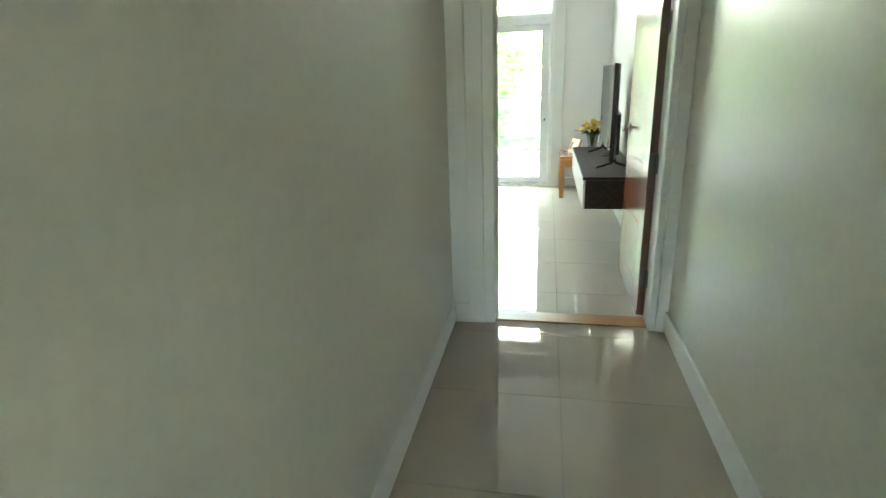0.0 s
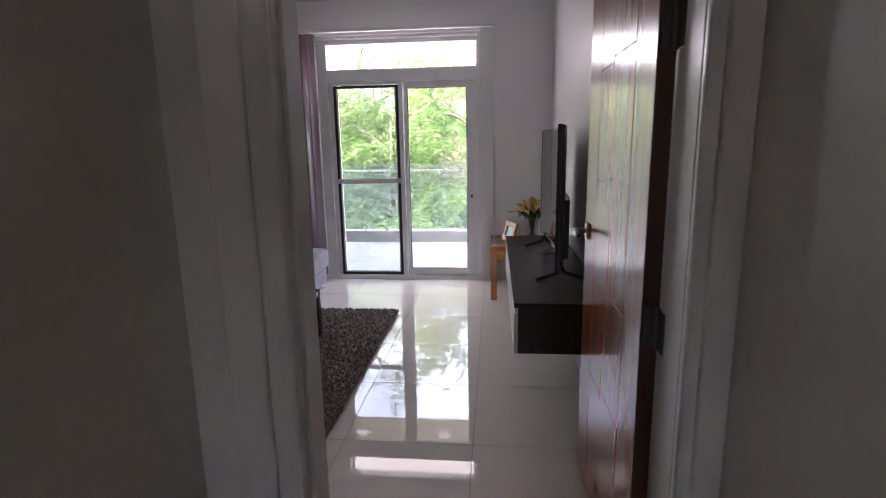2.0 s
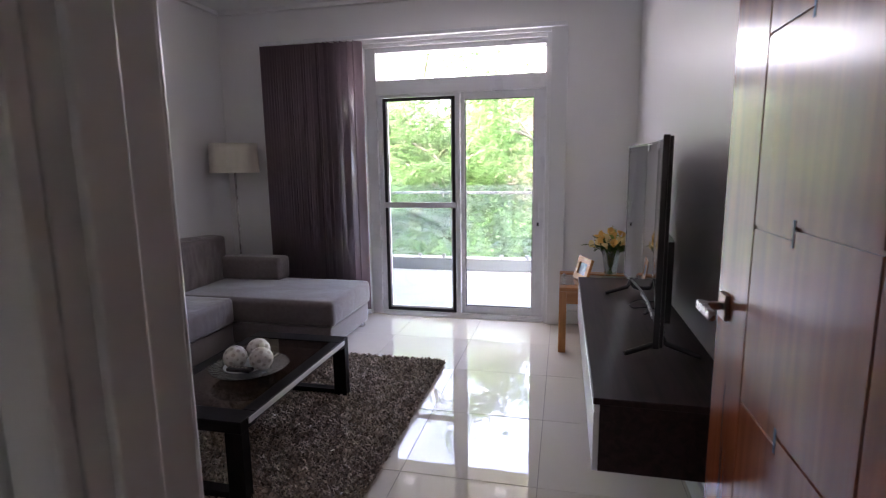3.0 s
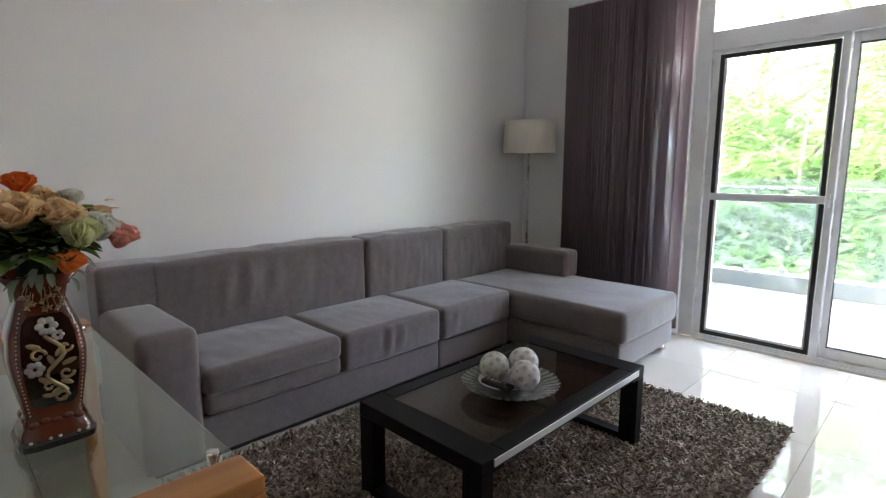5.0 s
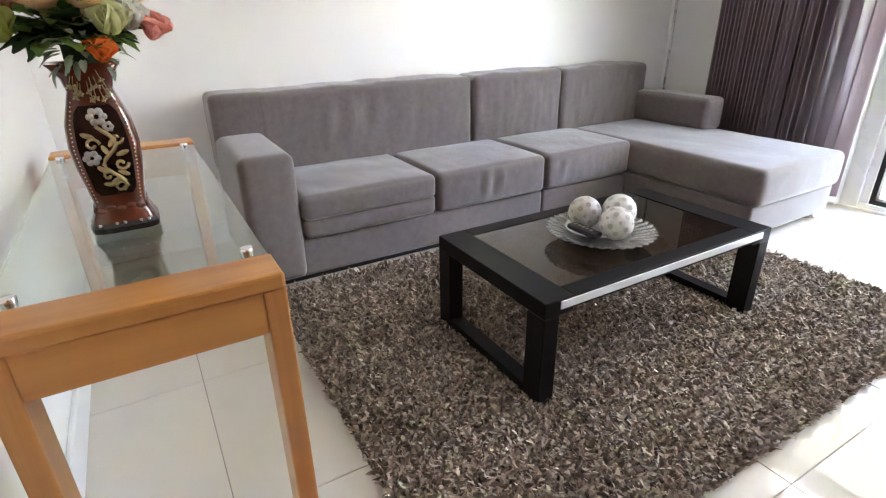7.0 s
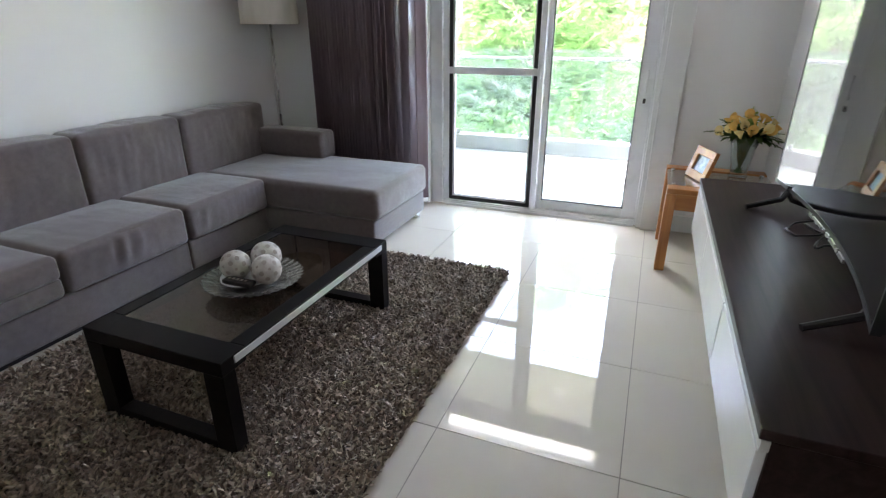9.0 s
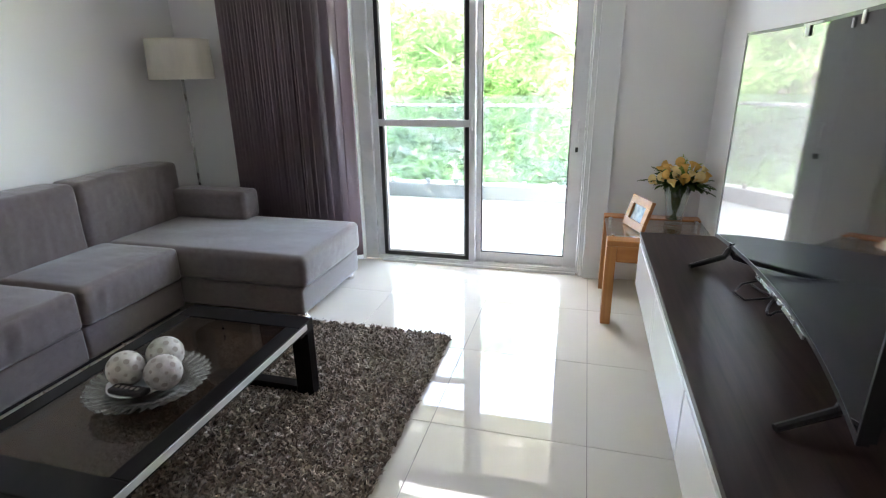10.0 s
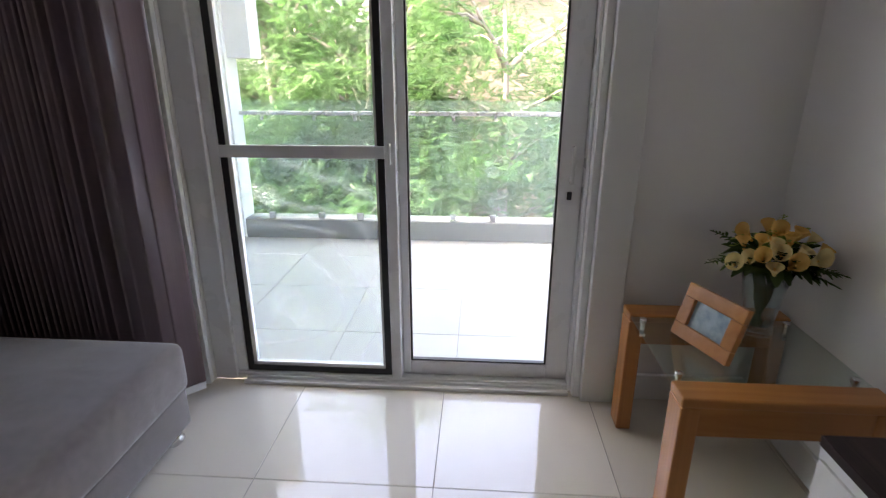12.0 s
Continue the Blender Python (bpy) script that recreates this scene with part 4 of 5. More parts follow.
def vase_r(z):
    z = max(0.0, min(0.30, z))
    for (r0, z0), (r1, z1) in zip(VP[1:], VP[2:]):
        if z0 <= z <= z1:
            return r0 + (r1 - r0) * (z - z0) / max(1e-6, z1 - z0)
    return 0.05


bm = bmesh.new()
cols = []
for i in range(15):
    z = 0.070 + 0.168 * i / 14
    w = vase_r(z) * (0.70 if 0 < i < 14 else 0.55)
    cols.append([bm.verts.new((VX + vase_r(z) + 0.0012, VY + w * s, VZ + z)) for s in (-1, 0, 1)])
for c0, c1 in zip(cols, cols[1:]):
    for k in (0, 1):
        bm.faces.new((c0[k], c0[k + 1], c1[k + 1], c1[k]))
part("panel", bm, LACQD, vase, "black lacquer front panel")
bm = bmesh.new()


def on_front(u, z, lift=0.003):
    return (VX + vase_r(z) + lift, VY + u, VZ + z)


vine = [on_front(0.014 * math.sin(6.2 * i / 14 * 1.6 + 0.5) + 0.006, 0.078 + 0.125 * i / 14) for i in range(15)]
tube(vine, 0.0038, 6, bm=bm)
for u, z, r, turn in ((0.010, 0.085, 0.012, 1), (0.020, 0.130, 0.012, -1), (-0.018, 0.170, 0.012, 1), (0.022, 0.178, 0.011, -1), (-0.006, 0.110, 0.010, 1)):
    tube([on_front(u + r * (1 - i / 14) * math.cos(turn * i * 0.62), z + r * (1 - i / 14) * math.sin(turn * i * 0.62)) for i in range(11)], 0.0030, 5, bm=bm)
for s in (-1, 1):
    for i in range(26):
        z = 0.060 + 0.185 * i / 25
        m = Matrix.Translation(on_front(s * vase_r(z) * 0.80, z, 0.0005))
        bmesh.ops.create_icosphere(bm, subdivisions=1, radius=0.0016, matrix=m)
rn = random.Random(14)
for k in range(15):
    u, z = rn.uniform(-0.030, 0.030), rn.uniform(0.243, 0.283)
    for q in range(4):
        a = q * 1.57 + rn.uniform(0, 1)
        tube([on_front(u, z, 0.003), on_front(u + 0.003 * math.cos(a), z + 0.003 * math.sin(a), 0.005), on_front(u + 0.006 * math.cos(a), z + 0.006 * math.sin(a), 0.003)], 0.002, 5, bm=bm, taper=[0.0012, 0.0026, 0.0008])
    tube([on_front(u, z, 0.002), on_front(u * 0.8, z + 0.018, 0.002)], 0.0009, 4, bm=bm)
for u, z, r, a in ((0.004, 0.098, 0.012, 0.6), (0.020, 0.112, 0.011, -0.5), (-0.012, 0.122, 0.012, 2.4), (0.026, 0.150, 0.012, 0.3), (0.000, 0.158, 0.011, 2.0), (-0.022, 0.186, 0.012, 2.7), (0.014, 0.172, 0.012, 0.9), (-0.008, 0.092, 0.010, 2.9)):
    m = Matrix.Translation(on_front(u, z, 0.0015)) @ Matrix.Rotation(a, 4, "X") @ Matrix.Diagonal((0.22, 1.0, 0.42, 1))
    bmesh.ops.create_icosphere(bm, subdivisions=2, radius=r, matrix=m)
part("gold_scroll", bm, GOLD, vase, "raised gold vine scroll and beads", smooth=True)
for u, z, r in ((0.0, 0.218, 0.017), (-0.024, 0.146, 0.015), (0.014, 0.200, 0.010)):
    bm = bmesh.new()
    for k in range(6):
        a = k * math.pi / 3
        m = Matrix.Translation(on_front(u + r * 0.6 * math.cos(a), z + r * 0.6 * math.sin(a), 0.002)) @ Matrix.Diagonal((0.4, 1, 1, 1))
        bmesh.ops.create_icosphere(bm, subdivisions=2, radius=r * 0.42, matrix=m)
    part("silver_flower", bm, SILVER, vase, "raised silver flower", smooth=True)
bm = bmesh.new()
for side in range(4):
    for k in range(-2, 3):
        m = Matrix.Translation((VX, VY, VZ + 0.040 + 0.004 * (k % 2))) @ Matrix.Rotation(side * math.pi / 2, 4, "Z") @ Matrix.Translation((0.045, 0.017 * k, 0)) @ Matrix.Diagonal((0.4, 1.0, 0.75, 1))
        bmesh.ops.create_icosphere(bm, subdivisions=2, radius=0.009, matrix=m)
part("carved_band", bm, LACQ, vase, "carved lobed band above the foot", smooth=True)
for k in (0, 2, 3, 5, 6):
    bm = bmesh.new()
    m = Matrix.Translation((VX + 0.062, VY - 0.042 + 0.014 * k, VZ + 0.016)) @ Matrix.Diagonal((0.5, 1, 1, 1))
    bmesh.ops.create_icosphere(bm, subdivisions=1, radius=0.0035, matrix=m)
    part("stud", bm, SILVER, vase, "silver stud", smooth=True)


def petal(bm, c, d, up, length, width, cup, curl, ruffle=0.0, phase=0.0):
    """One cupped petal from c along d, bending towards up."""
    side = d.cross(up).normalized()
    grid = []
    for i in range(5):
        f = i / 4
        w = width * math.sin(math.pi * (0.12 + 0.80 * f)) ** 0.7
        if ruffle:
            w = width * min(1.0, 0.35 + 1.2 * f) * math.sqrt(1 - max(0.0, (f - 0.55) / 0.50) ** 2)
        ctr = c + d * length * f * (1 - 0.25 * curl * f) + up * length * (cup * f - curl * f * f)
        grid.append([bm.verts.new(ctr + side * w * s + up * (0.35 * width * s * s + ruffle * width * f * f * math.sin(2.8 * s + phase)) + d * (ruffle * 0.25 * width * f ** 3 * math.cos(3.1 * s + 2 * phase) - 0.30 * width * f * f * s * s)) for s in (-1, -0.5, 0, 0.5, 1)])
    for r0, r1 in zip(grid, grid[1:]):
        for k in range(4):
            bm.faces.new((r0[k], r0[k + 1], r1[k + 1], r1[k]))


def bloom(parent, c, axis, r, mat, layers, label, seed, open_=0.5):
    ruffle = 0.30 if layers > 5 else 0.10
    rnd = random.Random(seed)
    bm = bmesh.new()
    axis = Vector(axis).normalized()
    a0 = axis.orthogonal().normalized()
    b0 = axis.cross(a0)
    for L in range(layers):
        f = (L + 1) / layers
        n = 5 + L // 2 + (2 if layers > 5 else 0)
        for k in range(n):
            a = 2 * math.pi * k / n + L * 0.7 + rnd.uniform(-0.25, 0.25)
            out = a0 * math.cos(a) + b0 * math.sin(a)
            t = (0.15 + open_ * f)
            d = (out * t + axis * (1 - 0.72 * f * open_)).normalized()
            up = (axis - d * axis.dot(d))
            up = -out if up.length < 1e-4 else up.normalized()
            petal(bm, Vector(c) - axis * r * 0.55 * (0.4 + 0.6 * f), d, up, r * (0.75 + 0.45 * f) * rnd.uniform(0.9, 1.1), r * (0.42 + (0.16 if layers > 5 else 0.34) * f), 0.42, 0.10 + 0.12 * f, ruffle, rnd.uniform(0, 6.28))
    return part("bloom", bm, mat, parent, label, smooth=True)


def foliage(parent, c, spread, n, length, width, mat, seed, zmin=-0.2, name="leaf", label=""):
    """Single leaves on shared meshes, each an object of its own, pointing out from c."""
    rnd = random.Random(seed)
    shapes = []
    for curl in (0.2, 0.4, 0.6):
        bm = bmesh.new()
        petal(bm, Vector((0, 0, 0)), Vector((1, 0, 0)), Vector((0, 0, 1)), length, width, 0.1, curl)
        shapes.append(mesh_of(name, bm, mat, True))
    inv = Matrix.Translation(-Vector(parent.location))
    for _ in range(n):
        a, e = rnd.uniform(0, 6.283), rnd.uniform(zmin, 0.9)
        d = Vector((math.cos(a), math.sin(a), e)).normalized()
        side = Vector((0, 0, 1)).cross(d).normalized()
        m = Matrix((d, side, d.cross(side))).transposed().to_4x4()
        ob = tagged(new(name, shapes[rnd.randrange(3)]), label)
        ob.parent, ob.matrix_parent_inverse = parent, inv
        ob.matrix_basis = Matrix.Translation(Vector(c) + d * spread * rnd.uniform(0.35, 0.8)) @ m @ Matrix.Scale(rnd.uniform(0.7, 1.3), 4)


def silk(name, c, second=None):
    m = surface(name, c, 0.65, scale=60, vary=0.16, bump=0.2, bump_scale=200, second=second)
    n, ln, bs = m.node_tree.nodes, m.node_tree.links, m.node_tree.nodes["Principled BSDF"]
    tr, mix = n.new("ShaderNodeBsdfTranslucent"), n.new("ShaderNodeMixShader")
    ln.new(bs.inputs["Base Color"].links[0].from_socket, tr.inputs["Color"])
    mix.inputs["Fac"].default_value = 0.5
    ln.new(bs.outputs["BSDF"], mix.inputs[1])
    ln.new(tr.outputs["BSDF"], mix.inputs[2])
    ln.new(mix.outputs["Shader"], n["Material Output"].inputs["Surface"])
    return m


PEACH, CREAM = silk("peach_silk", (0.93, 0.76, 0.45), (0.92, 0.60, 0.36)), silk("cream_silk", (0.88, 0.87, 0.58), (0.76, 0.80, 0.42))
ORANGE, PINK = silk("orange_silk", (0.95, 0.30, 0.06), (0.88, 0.19, 0.03)), silk("coral_silk", (0.95, 0.54, 0.43), (0.93, 0.38, 0.33))
GREENP, WHITEP = silk("lime_silk", (0.55, 0.60, 0.18), (0.40, 0.48, 0.12)), silk("white_silk", (0.88, 0.88, 0.82), (0.80, 0.81, 0.70))
LEAFD, LEAFM = silk("dark_leaf", (0.035, 0.085, 0.025), (0.02, 0.05, 0.018)), silk("mid_leaf", (0.23, 0.37, 0.09), (0.13, 0.23, 0.055))
SAGE = silk("sage_leaf", (0.30, 0.36, 0.28), (0.20, 0.26, 0.18))

bouquet = thing("silk_bouquet", "mixed silk flowers in peach, orange, cream and pink", "flowers", (VX, VY, VZ + 0.29))
part("stem_bundle", tube([(VX, VY, VZ + 0.27), (VX, VY, VZ + 0.34)], 0.028, 10), LEAFD, bouquet)
FC = Vector((VX, VY, VZ + 0.365))
for dx, dy, dz, r, m, L, lab, o in (
        (0.078, -0.030, 0.050, 0.058, PEACH, 9, "full ruffled peach peony", 0.74), (0.070, -0.080, 0.060, 0.054, PEACH, 9, "full ruffled peach peony", 0.74), (0.070, 0.030, 0.044, 0.050, PEACH, 9, "full ruffled peach peony", 0.74),
        (0.050, -0.013, 0.100, 0.034, ORANGE, 4, "orange rose", 0.55), (0.092, 0.036, -0.034, 0.037, ORANGE, 5, "orange rose", 0.5), (0.082, 0.058, 0.016, 0.050, CREAM, 4, "pale green rosebud", 0.3),
        (0.068, 0.090, 0.020, 0.046, WHITEP, 4, "white rosebud", 0.35), (0.062, 0.124, 0.000, 0.042, PINK, 5, "coral pink flower", 0.6), (0.020, 0.060, 0.072, 0.030, WHITEP, 4, "white flower", 0.5),
        (0.082, -0.100, 0.008, 0.050, GREENP, 4, "lime green bloom", 0.45), (-0.060, -0.030, 0.060, 0.046, PEACH, 9, "full ruffled peach peony", 0.74), (-0.050, -0.105, 0.045, 0.042, CREAM, 4, "cream rose", 0.5),
        (0.045, 0.100, 0.045, 0.024, PEACH, 4, "small peach flower", 0.6), (-0.070, 0.070, 0.020, 0.036, PINK, 4, "coral pink flower", 0.6), (0.0, 0.005, 0.070, 0.042, PEACH, 9, "full ruffled peach peony", 0.74)):
    bloom(bouquet, FC + Vector((dx, dy, dz)), (dx * 1.2, dy, 0.35 + dz), r, m, L, lab, int(1000 * (dx + dy + 2)), o)
foliage(bouquet, FC - Vector((0, 0, 0.03)), 0.070, 40, 0.074, 0.034, LEAFD, 4, 0.05, label="dark green leaves")
foliage(bouquet, FC - Vector((0, 0, 0.015)), 0.115, 80, 0.046, 0.019, LEAFM, 5, -0.15, label="fresh green leaves")
foliage(bouquet, FC - Vector((-0.045, -0.01, 0.03)), 0.085, 34, 0.034, 0.006, SAGE, 6, -1.0, label="pale sage sprigs")
foliage(bouquet, FC + Vector((0.02, 0.06, 0.02)), 0.11, 22, 0.022, 0.009, PEACH, 7, -0.1, label="small peach filler petals")

# ---- TV cabinet, television ----
TX0, TY0, TY1, TZ0, TZ1 = 0.358, 4.280, 6.055, 0.388, 0.630
cab = thing("tv_cabinet", "wall-hung wenge television cabinet with white drawer fronts", "tv cabinet", (0.58, 5.17, TZ0))
part("top", B(TX0 - 0.002, XR - 0.001, TY0, TY1, TZ1 - 0.022, TZ1, bevel=0.002), WENGE, cab, "dark wenge top")
part("side_panel", B(TX0 + 0.018, XR - 0.001, TY0, TY0 + 0.02, TZ0, TZ1 - 0.0225, bevel=0.001), WENGE, cab)
part("side_panel", B(TX0 + 0.018, XR - 0.001, TY1 - 0.02, TY1, TZ0, TZ1 - 0.0225, bevel=0.001), WENGE, cab)
part("carcass", boxes((TX0 + 0.022, XR - 0.001, TY0 + 0.0205, TY1 - 0.0205, TZ0 + 0.002, TZ1 - 0.030)), WENGE, cab)
part("grip_rail", B(TX0 + 0.003, TX0 + 0.0215, TY0 + 0.001, TY1 - 0.001, TZ1 - 0.046, TZ1 - 0.0235), WHITEL, cab, "white grip channel")
ys = [TY0 + 0.002, 4.862, 5.437, TY1 - 0.002]
for a, b in zip(ys, ys[1:]):
    part("drawer_front", B(TX0, TX0 + 0.018, a + 0.0045, b - 0.0045, TZ0 - 0.004, TZ1 - 0.050, bevel=0.002), WHITEL, cab, "white lacquered drawer front")

tv = thing("television", "black curved television on two splayed feet", "television", (0.6, 5.185, TZ1))
WY0, WY1, WZ0, WZ1 = 4.558, 5.810, 0.702, 1.432
bmf, bmb, bms = bmesh.new(), bmesh.new(), bmesh.new()
N = 48


def tv_x(y):
    u = (y - (WY0 + WY1) / 2) / ((WY1 - WY0) / 2)
    return 0.584 + 0.018 * u + 0.058 * (1 - u * u)


def slab(bm, y0, y1, z0, z1, d0, d1):
    rows_ = []
    for i in range(N + 1):
        y = y0 + (y1 - y0) * i / N
        x = tv_x(y)
        rows_.append([bm.verts.new((x + d, y, z)) for d, z in ((d0, z0), (d0, z1), (d1, z1), (d1, z0))])
    for a, b in zip(rows_, rows_[1:]):
        for k in range(4):
            bm.faces.new((a[k], a[(k + 1) % 4], b[(k + 1) % 4], b[k]))
    bm.faces.new(rows_[0])
    bm.faces.new(rows_[-1][::-1])


slab(bms, WY0 + 0.009, WY1 - 0.009, WZ0 + 0.014, WZ1 - 0.009, 0.0015, 0.006)
slab(bmf, WY0, WY1, WZ0, WZ0 + 0.0138, 0.0, 0.02)
slab(bmf, WY0, WY1, WZ1 - 0.0088, WZ1, 0.0, 0.02)
for ya in (WY0, WY1 - 0.0088):
    slab(bmf, ya, ya + 0.0088, WZ0 + 0.0138, WZ1 - 0.0088, 0.0, 0.02)
slab(bmb, WY0 + 0.004, WY1 - 0.004, WZ0 + 0.004, WZ1 - 0.004, 0.0205, 0.032)
slab(bmb, WY0 + 0.25, WY1 - 0.25, WZ0 + 0.02, WZ0 + 0.34, 0.032, 0.058)
part("screen", bms, SCREEN, tv, "glossy concave screen", smooth=True).data.set_sharp_from_angle(angle=radians(30))
part("bezel", bmf, PLASTIC, tv, "thin black bezel")
part("back_shell", bmb, PLASTIC, tv)
bmx = bmesh.new()
slab(bmx, 4.98, 5.40, WZ0 - 0.012, WZ0 - 0.0005, -0.004, 0.010)
part("trim_bar", bmx, STEEL, tv, "silver strip under the screen")
for y in (4.715, 5.655):
    foot = part("foot", tube([(0.625, y, WZ0 + 0.02), (0.620, y, WZ0 - 0.004), (0.604, y - 0.005, TZ1 + 0.040), (0.487, y - 0.045, TZ1 + 0.009)], 0.01, 8, taper=[0.012, 0.012, 0.011, 0.009]), PLASTIC, tv, "black splayed foot")
    part("rear_prong", tube([(0.622, y, WZ0 - 0.004), (0.640, y, TZ1 + 0.040), (0.755, y - 0.04, TZ1 + 0.009)], 0.01, 8, taper=[0.011, 0.011, 0.009]), PLASTIC, foot)
FILM = surface("film_scrap", (0.72, 0.73, 0.74), 0.3, vary=0.06)
for y0, y1, z0, z1 in ((5.28, 5.40, WZ1 - 0.010, WZ1 - 0.004), (5.36, 5.385, WZ1 - 0.036, WZ1 - 0.010), (5.04, 5.055, WZ1 - 0.030, WZ1 - 0.003), (5.10, 5.106, WZ1 - 0.034, WZ1 - 0.014)):
    bmx = bmesh.new()
    slab(bmx, y0, y1, z0, z1, -0.003, -0.0005)
    part("film_scrap", bmx, FILM, tv, "torn scrap of white protective film")
cable = thing("cable", "black power cable lying on the cabinet", "cable", (0.66, 5.3, TZ1))
part("lead", tube([(0.66 + 0.035 * math.cos(i * 0.6) + 0.002 * i, 5.18 + 0.018 * i + 0.03 * math.sin(i * 0.9), TZ1 + 0.005 + 0.012 * max(0, math.sin(i * 0.8))) for i in range(22)], 0.004, 6), PLASTIC, cable, smooth=True)
part("lead", tube([(0.70, 5.50, TZ1 + 0.02), (0.62, 5.46, TZ1 + 0.012), (0.585, 5.40, TZ1 + 0.005), (0.60, 5.34, TZ1 + 0.005), (0.67, 5.36, TZ1 + 0.008), (0.72, 5.42, TZ1 + 0.02)], 0.004, 6), PLASTIC, cable, smooth=True)

# ---- side table: photo frame, glass vase with calla lilies ----
GZ = 0.476
pf = thing("photo_frame", "wooden photo frame with a blue seascape print", "photo frame", (0.374, 6.655, GZ))
tilt = Matrix.Translation((0.374, 6.655, GZ + 0.004)) @ Matrix.Rotation(radians(-69), 4, "Z") @ Matrix.Rotation(radians(-17), 4, "X")


def tilted(bm):
    bmesh.ops.transform(bm, matrix=tilt, verts=bm.verts[:])
    return bm


FWD, FHT = 0.114, 0.176
part("frame", tilted(boxes((-FWD, FWD, 0, 0.022, 0, 0.044), (-FWD, FWD, 0, 0.022, FHT - 0.044, FHT), (-FWD, -FWD + 0.044, 0, 0.022, 0.044, FHT - 0.044), (FWD - 0.044, FWD, 0, 0.022, 0.044, FHT - 0.044), bevel=0.003)), PINE_X, pf, "broad honey wood moulding")
PHOTO = surface("seascape_print", (0.55, 0.68, 0.76), 0.15, scale=34, vary=0.3, bump=0, second=(0.03, 0.11, 0.19), coat=0.1)
part("print", tilted(B(-FWD + 0.042, FWD - 0.042, 0.013, 0.016, 0.042, FHT - 0.042)), PHOTO, pf, "blue and white seascape print")
part("strut", tilted(boxes((-0.02, 0.02, 0.0222, 0.027, 0.02, 0.13))), PINE_Z, pf)
VX2, VY2 = 0.613, 6.785
gv = thing("glass_vase", "flared clear glass vase half filled with stems", "vase", (VX2, VY2, GZ))
bm, _ = lathe([(0.0, GZ + 0.001), (0.046, GZ + 0.001), (0.050, GZ + 0.012), (0.046, GZ + 0.032), (0.051, GZ + 0.080), (0.062, GZ + 0.160), (0.078, GZ + 0.230), (0.075, GZ + 0.230), (0.058, GZ + 0.160), (0.047, GZ + 0.080), (0.041, GZ + 0.034), (0.0, GZ + 0.028)], VX2, VY2, 40)
part("body", bm, VASEG, gv, smooth=True)
YELLOW, YELLOW2 = silk("calla_yellow", (0.86, 0.58, 0.20), (0.80, 0.46, 0.12)), silk("calla_cream", (0.90, 0.80, 0.46), (0.84, 0.64, 0.26))
LIME = silk("lime_fern", (0.40, 0.50, 0.12), (0.28, 0.38, 0.08))
FERN = silk("fern_leaf", (0.085, 0.15, 0.035), (0.035, 0.07, 0.018))
lil = thing("calla_bouquet", "yellow calla lilies and fern sprays in the glass vase", "flowers", (VX2, VY2, GZ + 0.03))
rnd = random.Random(9)
bm = bmesh.new()
for k in range(44):
    a, q = rnd.uniform(0, 6.283), rnd.uniform(0.2, 0.8)
    tube([(VX2 + 0.030 * q * math.cos(a), VY2 + 0.030 * q * math.sin(a), GZ + 0.03), (VX2 - 0.02 * math.cos(a), VY2 - 0.02 * math.sin(a), GZ + 0.12), (VX2 + 0.05 * math.cos(a + 2), VY2 + 0.05 * math.sin(a + 2), GZ + 0.25)], 0.0045, 6, bm=bm)
part("stem_bundle", bm, FERN, lil, "crowded green stems")


def calla(c, axis, length, mat):
    axis = Vector(axis).normalized()
    a0 = axis.orthogonal().normalized()
    b0 = axis.cross(a0)
    bm = bmesh.new()
    rings = []
    for i in range(8):
        f = i / 7
        r = length * (0.09 + 0.27 * f ** 1.7)
        ring = []
        for k in range(17):
            a = 2 * math.pi * k / 16 * 1.04
            lip = (0.5 + 0.5 * math.cos(a - 3.3)) * f ** 2
            ring.append(bm.verts.new(Vector(c) + axis * length * (f - 0.5 + 0.42 * lip) + (a0 * math.cos(a) + b0 * math.sin(a)) * r * (1 + 0.55 * lip + 0.006 * k)))
        rings.append(ring)
    for r0, r1 in zip(rings, rings[1:]):
        for k in range(16):
            bm.faces.new((r0[k], r0[k + 1], r1[k + 1], r1[k]))
    fl = part("calla", bm, mat, lil, "yellow calla lily", smooth=True)
    part("spadix", tube([Vector(c) - axis * length * 0.2, Vector(c) + axis * length * 0.35], length * 0.05, 8), YELLOW, fl)


for dx, dy, dz, m in ((-0.070, -0.060, 0.300, YELLOW), (-0.095, -0.060, 0.238, YELLOW2), (-0.020, -0.085, 0.262, YELLOW2), (0.020, -0.050, 0.300, YELLOW), (0.045, -0.070, 0.268, YELLOW2), (0.130, -0.030, 0.250, YELLOW),
                      (0.085, 0.030, 0.285, YELLOW), (-0.135, -0.060, 0.225, YELLOW2), (-0.045, -0.115, 0.225, YELLOW2), (-0.055, 0.050, 0.285, YELLOW), (0.012, 0.060, 0.300, YELLOW), (-0.010, -0.020, 0.315, YELLOW), (0.095, -0.065, 0.235, YELLOW), (-0.100, -0.020, 0.280, YELLOW), (-0.040, -0.075, 0.290, YELLOW2), (0.060, -0.010, 0.310, YELLOW), (0.120, 0.020, 0.275, YELLOW2), (-0.075, -0.095, 0.258, YELLOW), (0.008, -0.105, 0.238, YELLOW), (0.070, -0.095, 0.250, YELLOW2)):
    calla((VX2 + 0.98 * dx, VY2 + 0.98 * dy, GZ + dz + 0.026), (dx * 0.9 - 0.02 + rnd.uniform(-0.05, 0.05), dy * 1.2 - 0.05 + rnd.uniform(-0.05, 0.05), rnd.uniform(0.08, 0.22)), rnd.uniform(0.042, 0.056), m)


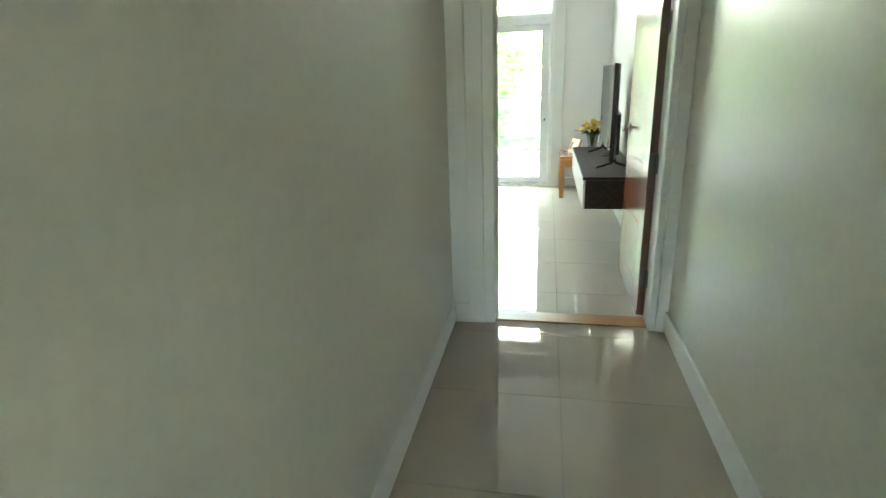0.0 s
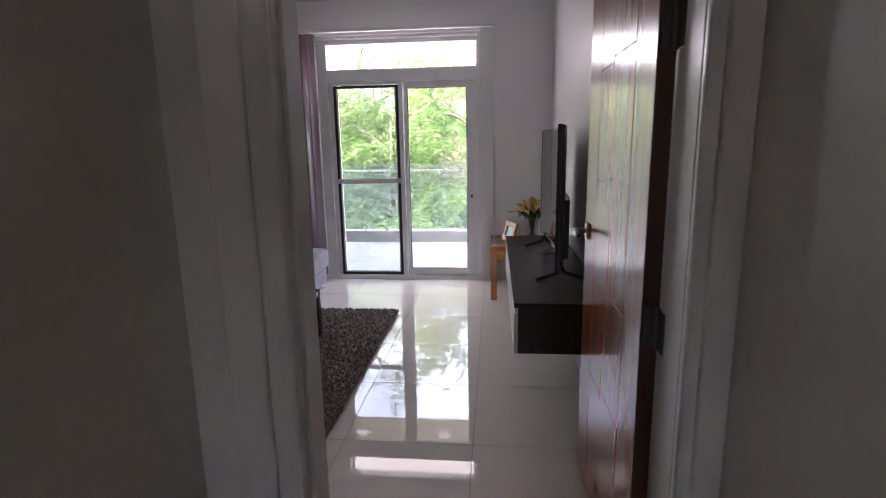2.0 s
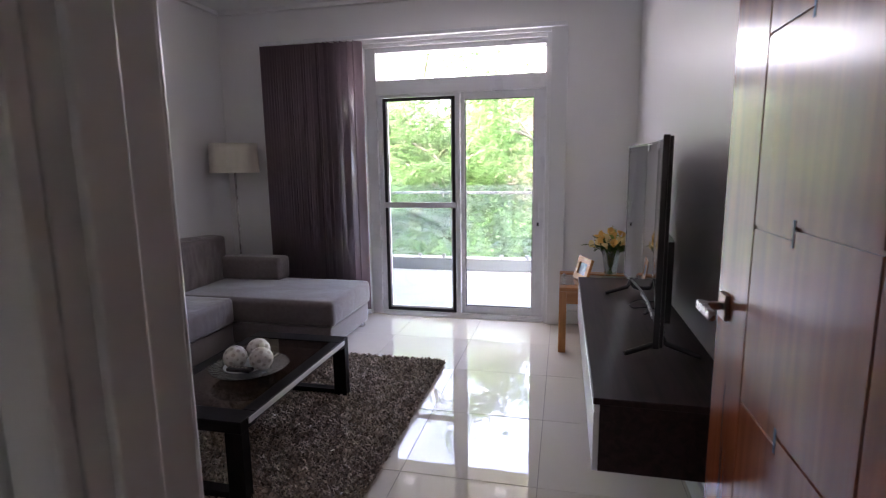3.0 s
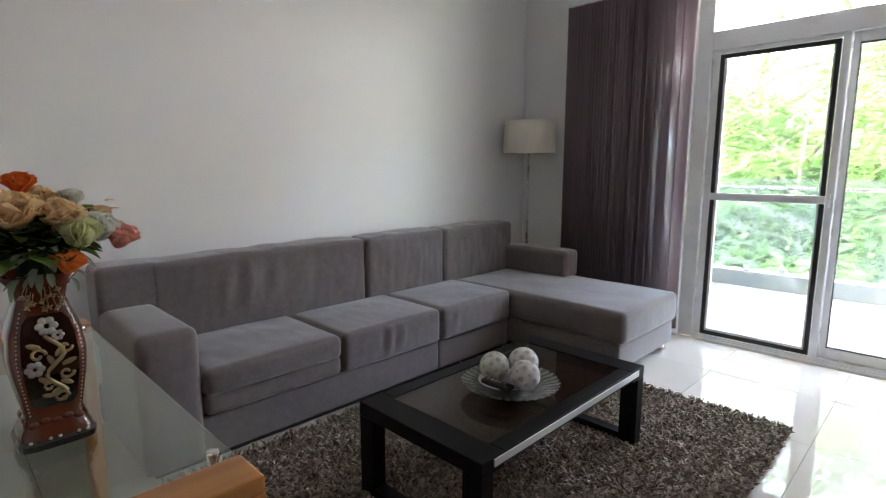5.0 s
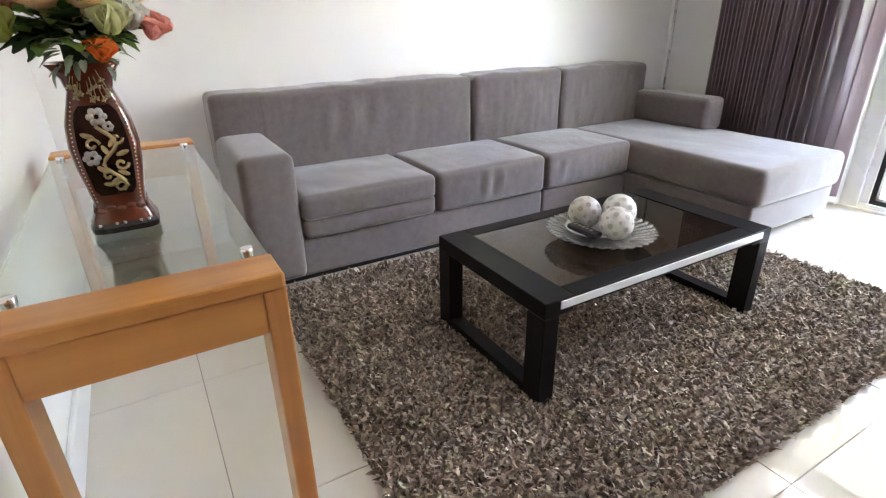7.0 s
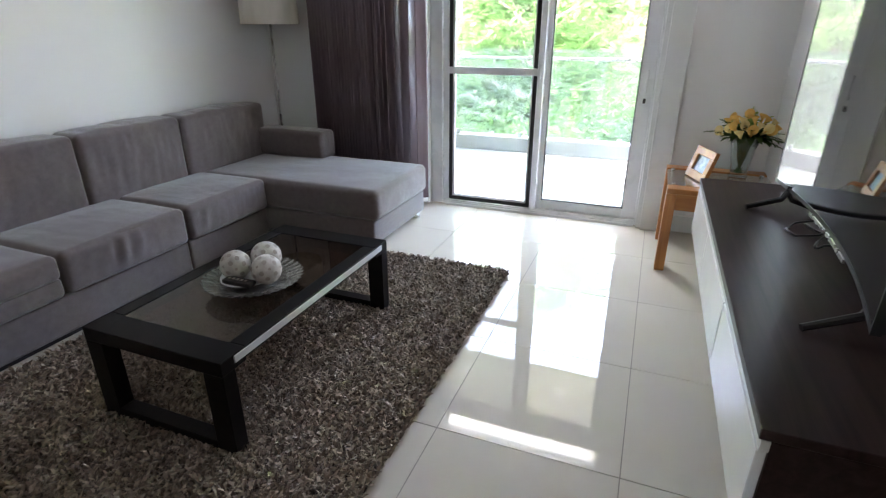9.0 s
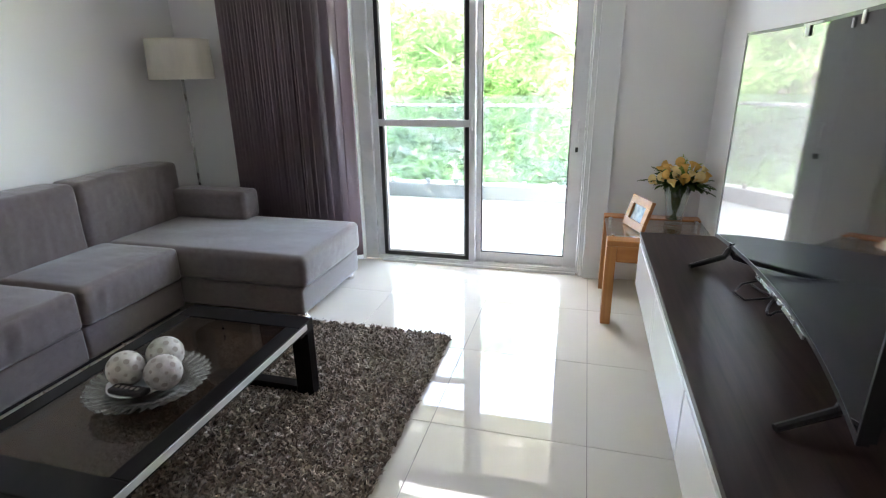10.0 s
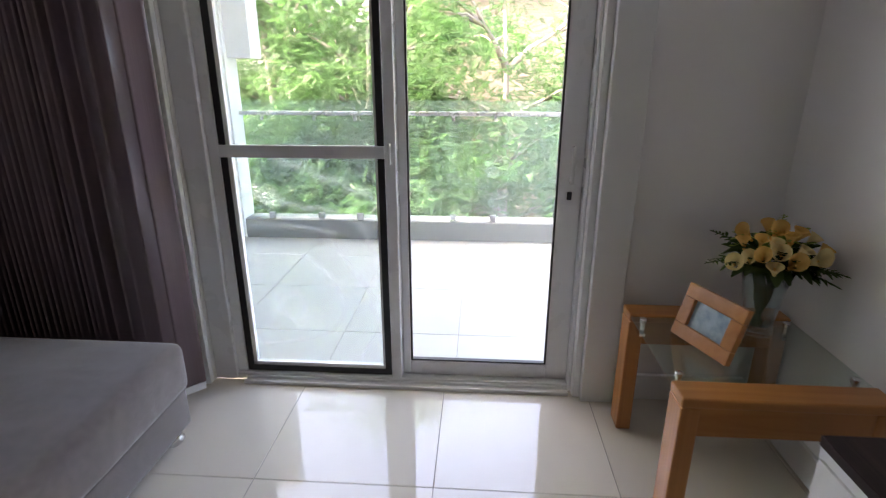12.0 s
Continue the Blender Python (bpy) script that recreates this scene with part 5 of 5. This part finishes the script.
def fern(c, d, length, seed):
    rr = random.Random(seed)
    d = Vector(d).normalized()
    side = d.cross(Vector((0, 0, 1))).normalized()
    bm = bmesh.new()
    n = 16
    pts = [Vector(c) + d * length * i / n - Vector((0, 0, 0.25 * length * (i / n) ** 2)) for i in range(n + 1)]
    tube(pts, 0.0018, 5, bm=bm)
    for i in range(2, n):
        L = length * 0.30 * (1 - (i / n) ** 1.4) + 0.006
        for s in (-1, 1):
            petal(bm, pts[i], (side * s + d * 0.5).normalized(), Vector((0, 0, 1)), L, L * 0.16, 0.05, rr.uniform(0.0, 0.4))
    part("fern_spray", bm, LIME if d.z > 0.8 else FERN, lil, smooth=True)


for k, (dx, dy, dz, L) in enumerate(((-0.9, -0.3, 0.35, 0.20), (-0.5, 0.6, 0.5, 0.19), (0.95, -0.25, 0.10, 0.20), (0.9, 0.1, 0.35, 0.17), (0.5, -0.6, 0.25, 0.18), (0.15, 0.1, 1.0, 0.17), (0.02, -0.1, 1.2, 0.20), (0.98, -0.4, -0.05, 0.17), (-0.6, -0.7, 0.3, 0.16), (0.4, 0.8, 0.4, 0.16))):
    fern((VX2 + 0.02 * dx, VY2 + 0.02 * dy, GZ + 0.232), (dx, dy * 0.8, dz), L * 1.14, k)
foliage(lil, (VX2, VY2, GZ + 0.278), 0.13, 26, 0.040, 0.010, LIME, 8, -0.1, "leaf", "lime green sprigs")
foliage(lil, (VX2, VY2, GZ + 0.232), 0.11, 110, 0.060, 0.017, FERN, 3, -0.1, "leaf", "dark green filler leaves")

# ---- floor lamp ----
LMX, LMY = -2.56, 6.80
fl = thing("floor_lamp", "floor lamp with a scalloped cream drum shade", "floor lamp", (LMX, LMY, 0))
part("base", lathe([(0.0, 0.001), (0.125, 0.001), (0.125, 0.012), (0.02, 0.022), (0.0, 0.022)], LMX, LMY, 32)[0], STEEL, fl, smooth=False)
part("pole", tube([(LMX, LMY, 0.02), (LMX, LMY, 1.44)], 0.009, 12), STEEL, fl, "thin steel pole", smooth=True)
bm, _ = lathe([(0.205, 1.300), (0.203, 1.36), (0.200, 1.43), (0.198, 1.50), (0.196, 1.550), (0.192, 1.548), (0.194, 1.50), (0.199, 1.36), (0.201, 1.302), (0.205, 1.300)], LMX, LMY, 96, shape=lambda a, z: 1 + 0.035 * abs(math.sin(4 * a)) - 0.02)
part("shade", bm, SHADE, fl, "cream silk shade with soft lobes", smooth=True)
part("shade_ring", tube([(LMX - 0.195, LMY, 1.44), (LMX + 0.195, LMY, 1.44)], 0.003, 6), STEEL, fl)

# ---- vertical blind, stacked to one side ----
blind = thing("vertical_blind", "plum satin vertical blind stacked beside the sliding door", "vertical blind", (-1.85, 6.97, 0.05))
part("headrail", B(-2.33, 0.255, 6.930, 6.972, 2.368, 2.398, bevel=0.003), UPVC, blind, "slim white headrail")
for x in (-2.2, -1.42, -0.75, 0.10):
    part("bracket", B(x - 0.012, x + 0.012, 6.972, YF - 0.052, 2.385, 2.402), UPVC, blind)
W2 = 0.0445
bm = bmesh.new()
cols = []
for i in range(9):
    u = -1 + i / 4
    cols.append([bm.verts.new((u * W2, 0.006 * (1 - u * u) + d, z)) for d, z in ((0, 0.075), (0, 2.362), (0.0012, 2.362), (0.0012, 0.075))])
for c0, c1 in zip(cols, cols[1:]):
    for k in range(4):
        bm.faces.new((c0[k], c0[(k + 1) % 4], c1[(k + 1) % 4], c1[k]))
bm.faces.new(cols[0])
bm.faces.new(cols[-1][::-1])
slat_mesh = mesh_of("slat", bm, CURT, True)
hem_mesh = mesh_of("hem_weight", B(-W2 + 0.004, W2 - 0.004, -0.002, 0.004, 0.045, 0.0745, bevel=0.001), WHITEL)
rnd = random.Random(5)
spots = [(-2.285 + 0.0262 * i, 54 + rnd.uniform(-1, 1) * (12 if i < 13 else 26)) for i in range(23)] + [(-1.668, 62), (-1.610, 67), (-1.555, 61), (-1.498, 65), (-1.435, 48)]
for x, turn in spots:
    slat = new("slat", slat_mesh)
    slat.parent, slat.matrix_parent_inverse = blind, Matrix.Translation(-Vector(blind.location))
    slat.matrix_basis = pose(x, 6.950 + rnd.uniform(-0.004, 0.004), 0, 0, 0, turn)
    hem = tagged(new("hem_weight", hem_mesh), "white bottom weight")
    hem.parent = slat

# ---- floors, tile by tile ----
tiled("floor", "polished cream porcelain tile floor with dark joints", XL, XR, 3.215, YF + 0.02, 0.172, 5.34, 0.6, 0.0, TILE, GROUT)
tiled("hall_floor", "polished tile floor of the hall, browner and darker than in the room", HL, HR, -3.0, 3.085, 0.172, 2.94, 0.6, 0.0, HTILE, GROUT)
tiled("terrace_floor", "pale matt terrace tiles", -2.4, 4.0, 7.245, 9.22, -0.388, 7.615, 0.6, -0.012, TERR, GROUT)
